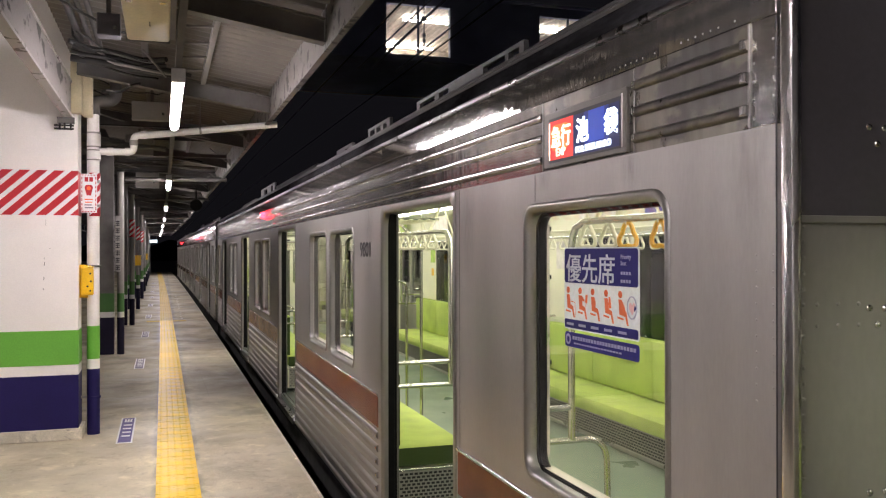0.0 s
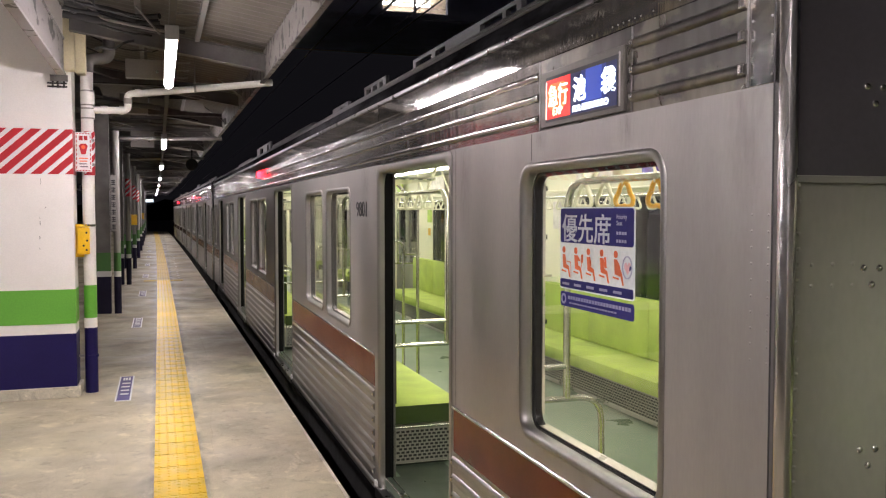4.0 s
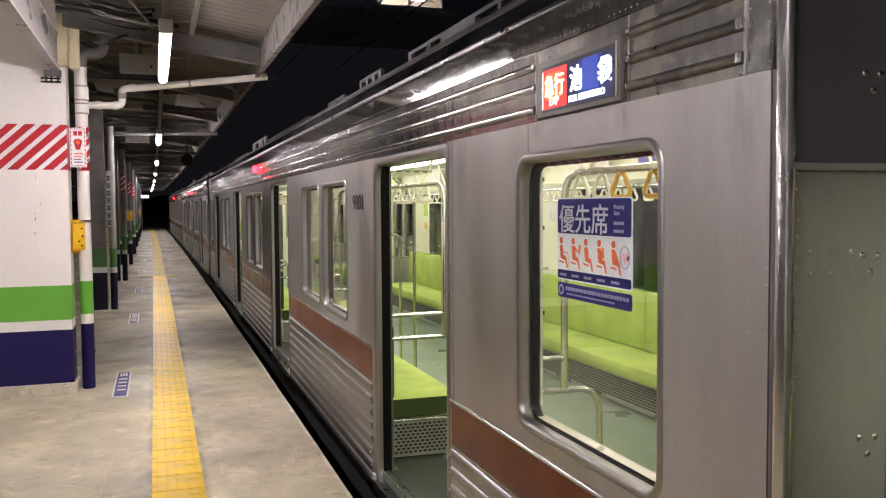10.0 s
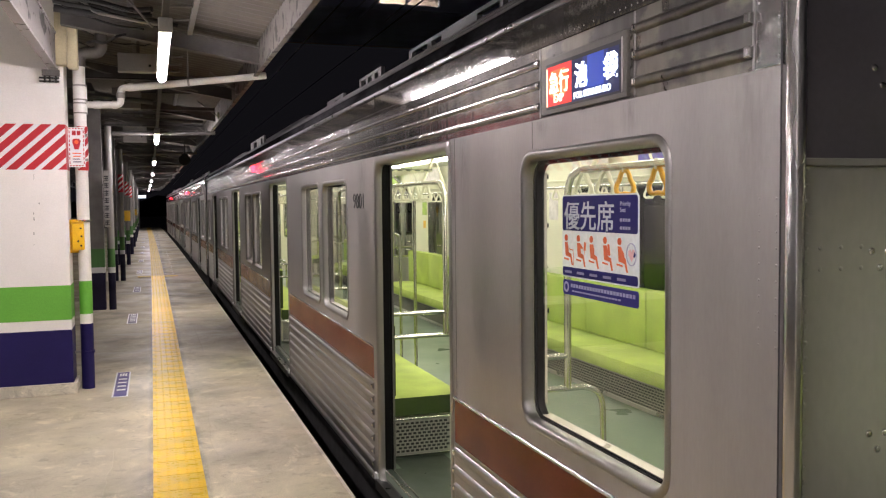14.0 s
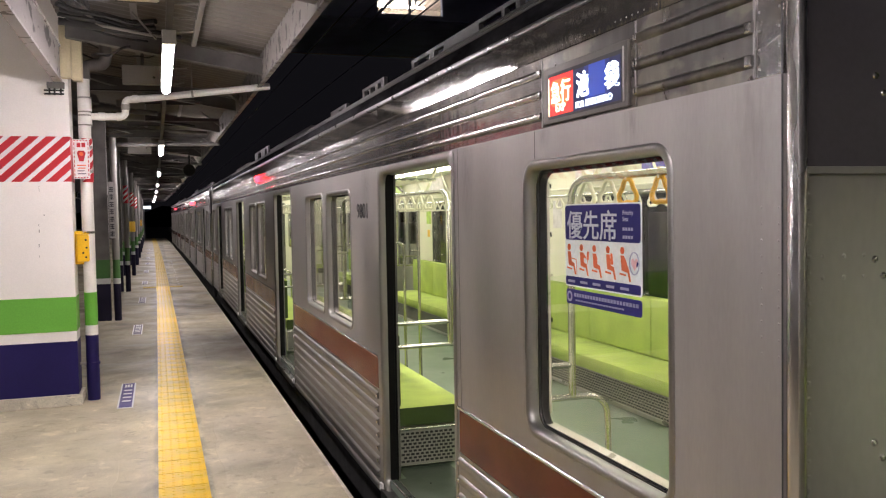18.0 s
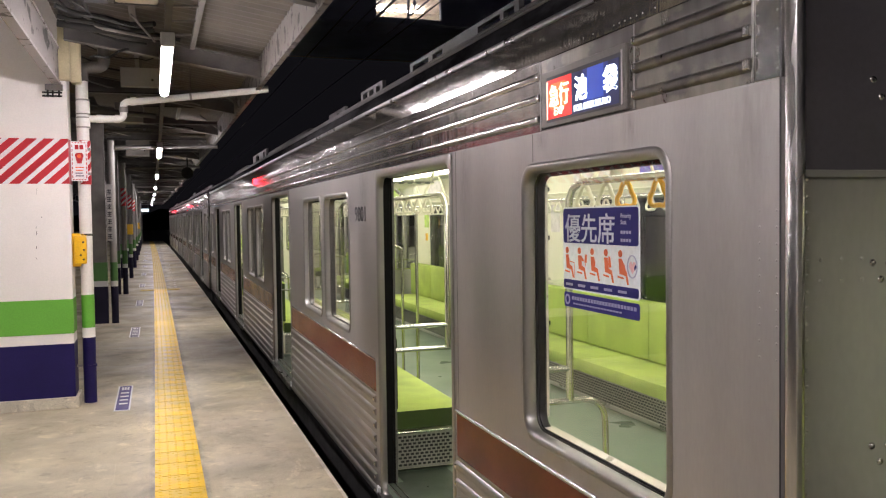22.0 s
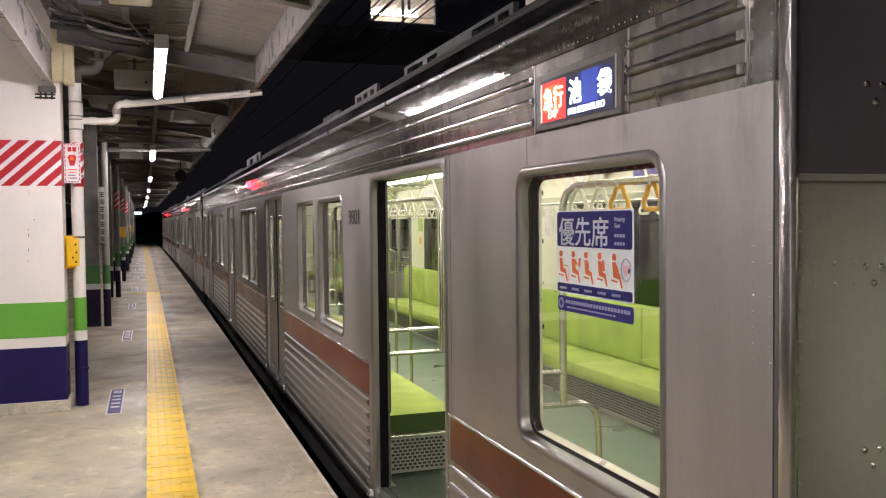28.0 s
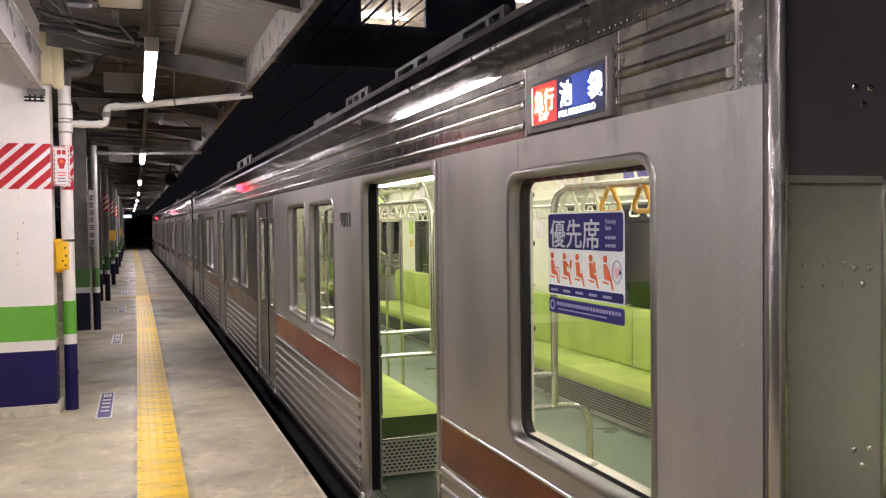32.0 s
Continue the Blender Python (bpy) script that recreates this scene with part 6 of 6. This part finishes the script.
# ---- mended places in the platform ----
rnd = random.Random(11)
for cx, cy, rx, ry in ((-0.62, 4.9, 0.27, 1.1), (-2.0, 4.2, 0.5, 0.7), (-0.55, 9.6, 0.2, 1.4)):
    bm = bmesh.new()
    pts = []
    for k in range(26):
        a = 2 * math.pi * k / 26
        f = 1 / max(abs(math.cos(a)), abs(math.sin(a)))
        f = min(f, 1.25) * rnd.uniform(0.90, 1.04)
        pts.append((cx + rx * f * math.cos(a), cy + ry * f * math.sin(a)))
    lo = [bm.verts.new((x, y, -0.004)) for x, y in pts]
    hi = [bm.verts.new((cx + (x - cx) * 0.985, cy + (y - cy) * 0.99, 0.0012)) for x, y in pts]
    for k in range(len(pts)):
        bm.faces.new((lo[k], lo[(k + 1) % len(pts)], hi[(k + 1) % len(pts)], hi[k]))
    bm.faces.new(hi)
    tagged(part("concrete_patch", bm, PATCH), "paler mended patch in the concrete platform", "concrete patch", "concrete patches", "structure")


# ---- footbridge beyond, over the tracks ----
def build_footbridge():
    b = thing("footbridge", (0, 20, 0), "dark footbridge over the tracks with lit windows", "footbridge")
    wins = [(-0.1, 1.63), (4.22, 5.95), (8.52, 10.25), (12.8, 14.5)]
    m = Matrix(((0, 1, 0, 0), (1, 0, 0, 0), (0, 0, 1, 0), (0, 0, 0, 1)))
    bm = panel_with_holes(bmesh.new(), 0, 0.15, -8, 20, 6.62, 8.3, [(a, c, 6.75, 8.05) for a, c in wins])
    bm.transform(m)
    part("wall", bm, BRIDGE_WALL, b, "unlit outer wall")
    part("floor", boxes((-8, 20, 0.15, 5.0, 6.60, 6.70)), BRIDGE_WALL, b)
    part("back_wall", boxes((-8, 20, 5.0, 5.15, 6.6, 8.3)), BRIDGE_CREAM, b)
    part("roof", boxes((-8, 20, -0.1, 5.2, 8.3, 8.36)), BRIDGE_WALL, b)
    bm = bmesh.new()
    rows = []
    k, x = 0, -7.9
    while x < 19.9:
        rows.append([bm.verts.new((x, y, 8.12 - (0.03 if (k // 2) % 2 else 0))) for y in (0.151, 4.99)])
        x += 0.03 if k % 2 else 0.06
        k += 1
    for A, B in zip(rows, rows[1:]):
        bm.faces.new((A[0], A[1], B[1], B[0]))
    part("ceiling", bm, BRIDGE_CREAM, b, "cream ribbed ceiling")
    for y, xs in ((1.25, ((5.0, 6.9), (9.0, 10.9), (0.5, 2.4))), (4.3, ((4.1, 6.8), (8.4, 10.8), (0.0, 2.4)))):
        for xa, xb in xs:
            part("ceiling_tube", boxes((xa, xb, y - 0.03, y + 0.03, 7.96, 8.02)), BRIDGE_TUBE, b, "lit tube lamp")
    for a, c in wins:
        w = part("window", boxes(((a + c) / 2 - 0.025, (a + c) / 2 + 0.025, 0.03, 0.10, 6.75, 8.05)), BRIDGE_DARK, b, "dark window bar")
    # wires crossing before the windows, laid on the bridge wall as thick bars
    for (xa, za), (xb, zb), r in (((3.78, 6.3), (5.85, 8.3), 0.035), ((3.46, 6.3), (5.5, 8.3), 0.02), ((4.47, 6.3), (6.88, 8.3), 0.02)):
        part("diagonal_brace", tubes(r, [(xa, -0.04, za), (xb, -0.04, zb)], n=8), BRIDGE_DARK, b, "dark diagonal wire laid against the bridge wall")
    for z, r in ((7.68, 0.07), (7.25, 0.04), (7.12, 0.04)):
        part("insulator", tubes(r, [(5.2, -0.1, z - 0.05), (5.2, -0.1, z + 0.05)], n=10), BRIDGE_DARK, b, "dark insulator")
    part("insulator_rod", tubes(0.012, [(5.2, -0.1, 6.95), (5.2, -0.1, 8.3)], n=6), BRIDGE_DARK, b)
    for x in (-7.5, 19.5):
        part("pier", boxes((x - 0.4, x + 0.4, 0.5, 2.7, -1.16, 6.6)), BRIDGE_DARK, b)


build_footbridge()

# made-up dark backdrop that covers the paler sky at the horizon
bm = bmesh.new()
rnd = random.Random(3)
top = [(-160 + 4 * k, 4.5 + 1.5 * math.sin(k * 0.31) + rnd.uniform(-0.8, 0.8)) for k in range(81)]
front = [[bm.verts.new((x, y, z)) for x, z in [(top[0][0], -1.2)] + top + [(top[-1][0], -1.2)]] for y in (260, 264)]
bm.faces.new(front[0])
bm.faces.new(front[1][::-1])
for k in range(len(front[0])):
    q = (k + 1) % len(front[0])
    bm.faces.new((front[0][k], front[1][k], front[1][q], front[0][q]))
tagged(part("backdrop", bm, BACKDROP_DARK), "dark backdrop added beyond the station to blacken the horizon", "backdrop", kind="structure")

# grey post at the platform's far end
ep = thing("end_post", (-2.35, 70.4, 0), "pale grey square post at the end of the platform", "post")
part("shaft", boxes((-0.14, 0.14, -0.1, 0.1, 0.0, 2.3), bevel=0.01), GREY_PALE, ep)
part("cap", boxes((-0.17, 0.17, -0.13, 0.13, 2.3, 2.36)), GREY_PAINT, ep)

# far lit sign past the columns
fs = thing("far_sign", (-2.0, 69.0, 2.44), "small bluish lit sign far along the platform", "sign")
part("face", boxes((-0.27, 0.27, -0.03, 0.0, -0.10, 0.10)), FAR_SIGN, fs)
part("case", boxes((-0.30, 0.30, 0.001, 0.10, -0.13, 0.13), bevel=0.01), GREY_PALE, fs)
part("hanger", boxes((-0.25, -0.22, 0.03, 0.06, 0.13, 0.9), (0.22, 0.25, 0.03, 0.06, 0.13, 0.9)), GREY_PAINT, fs)

# overhead line: contact wire, messenger and droppers in front of the lit windows
for i, (p, q, r) in enumerate((((1.45, -30, 4.6), (1.45, 120, 4.6), 0.012), ((1.45, -30, 5.3), (1.45, 120, 5.3), 0.014), ((4.35, -30, 6.0), (4.35, 120, 6.0), 0.016), ((5.2, -30, 4.6), (5.2, 120, 4.6), 0.012), ((5.2, -30, 5.4), (5.2, 120, 5.4), 0.014))):
    c = part("overhead_wire", tubes(r, [p, q], n=6), CABLE)
    tagged(c, "black overhead line wire above the tracks", "wire", "overhead wires", "structure")


# ---- doors ----
def motions():
    for d, s, moving in LEAVES:
        g = s * 0.645
        away = pose(0, g, 0)
        if moving:
            rows = [(0, 1.0), (23.45, 1.0), (23.65, 0.86), (23.85, 0.56), (24.0, 0.34), (24.15, 0.18), (24.35, 0.05), (24.55, 0.0), (32, 0.0)]
            walk(d, [(t, pose(0, g * f, 0)) for t, f in rows])
        else:
            walk(d, [(0, away), (32, away)])


motions()
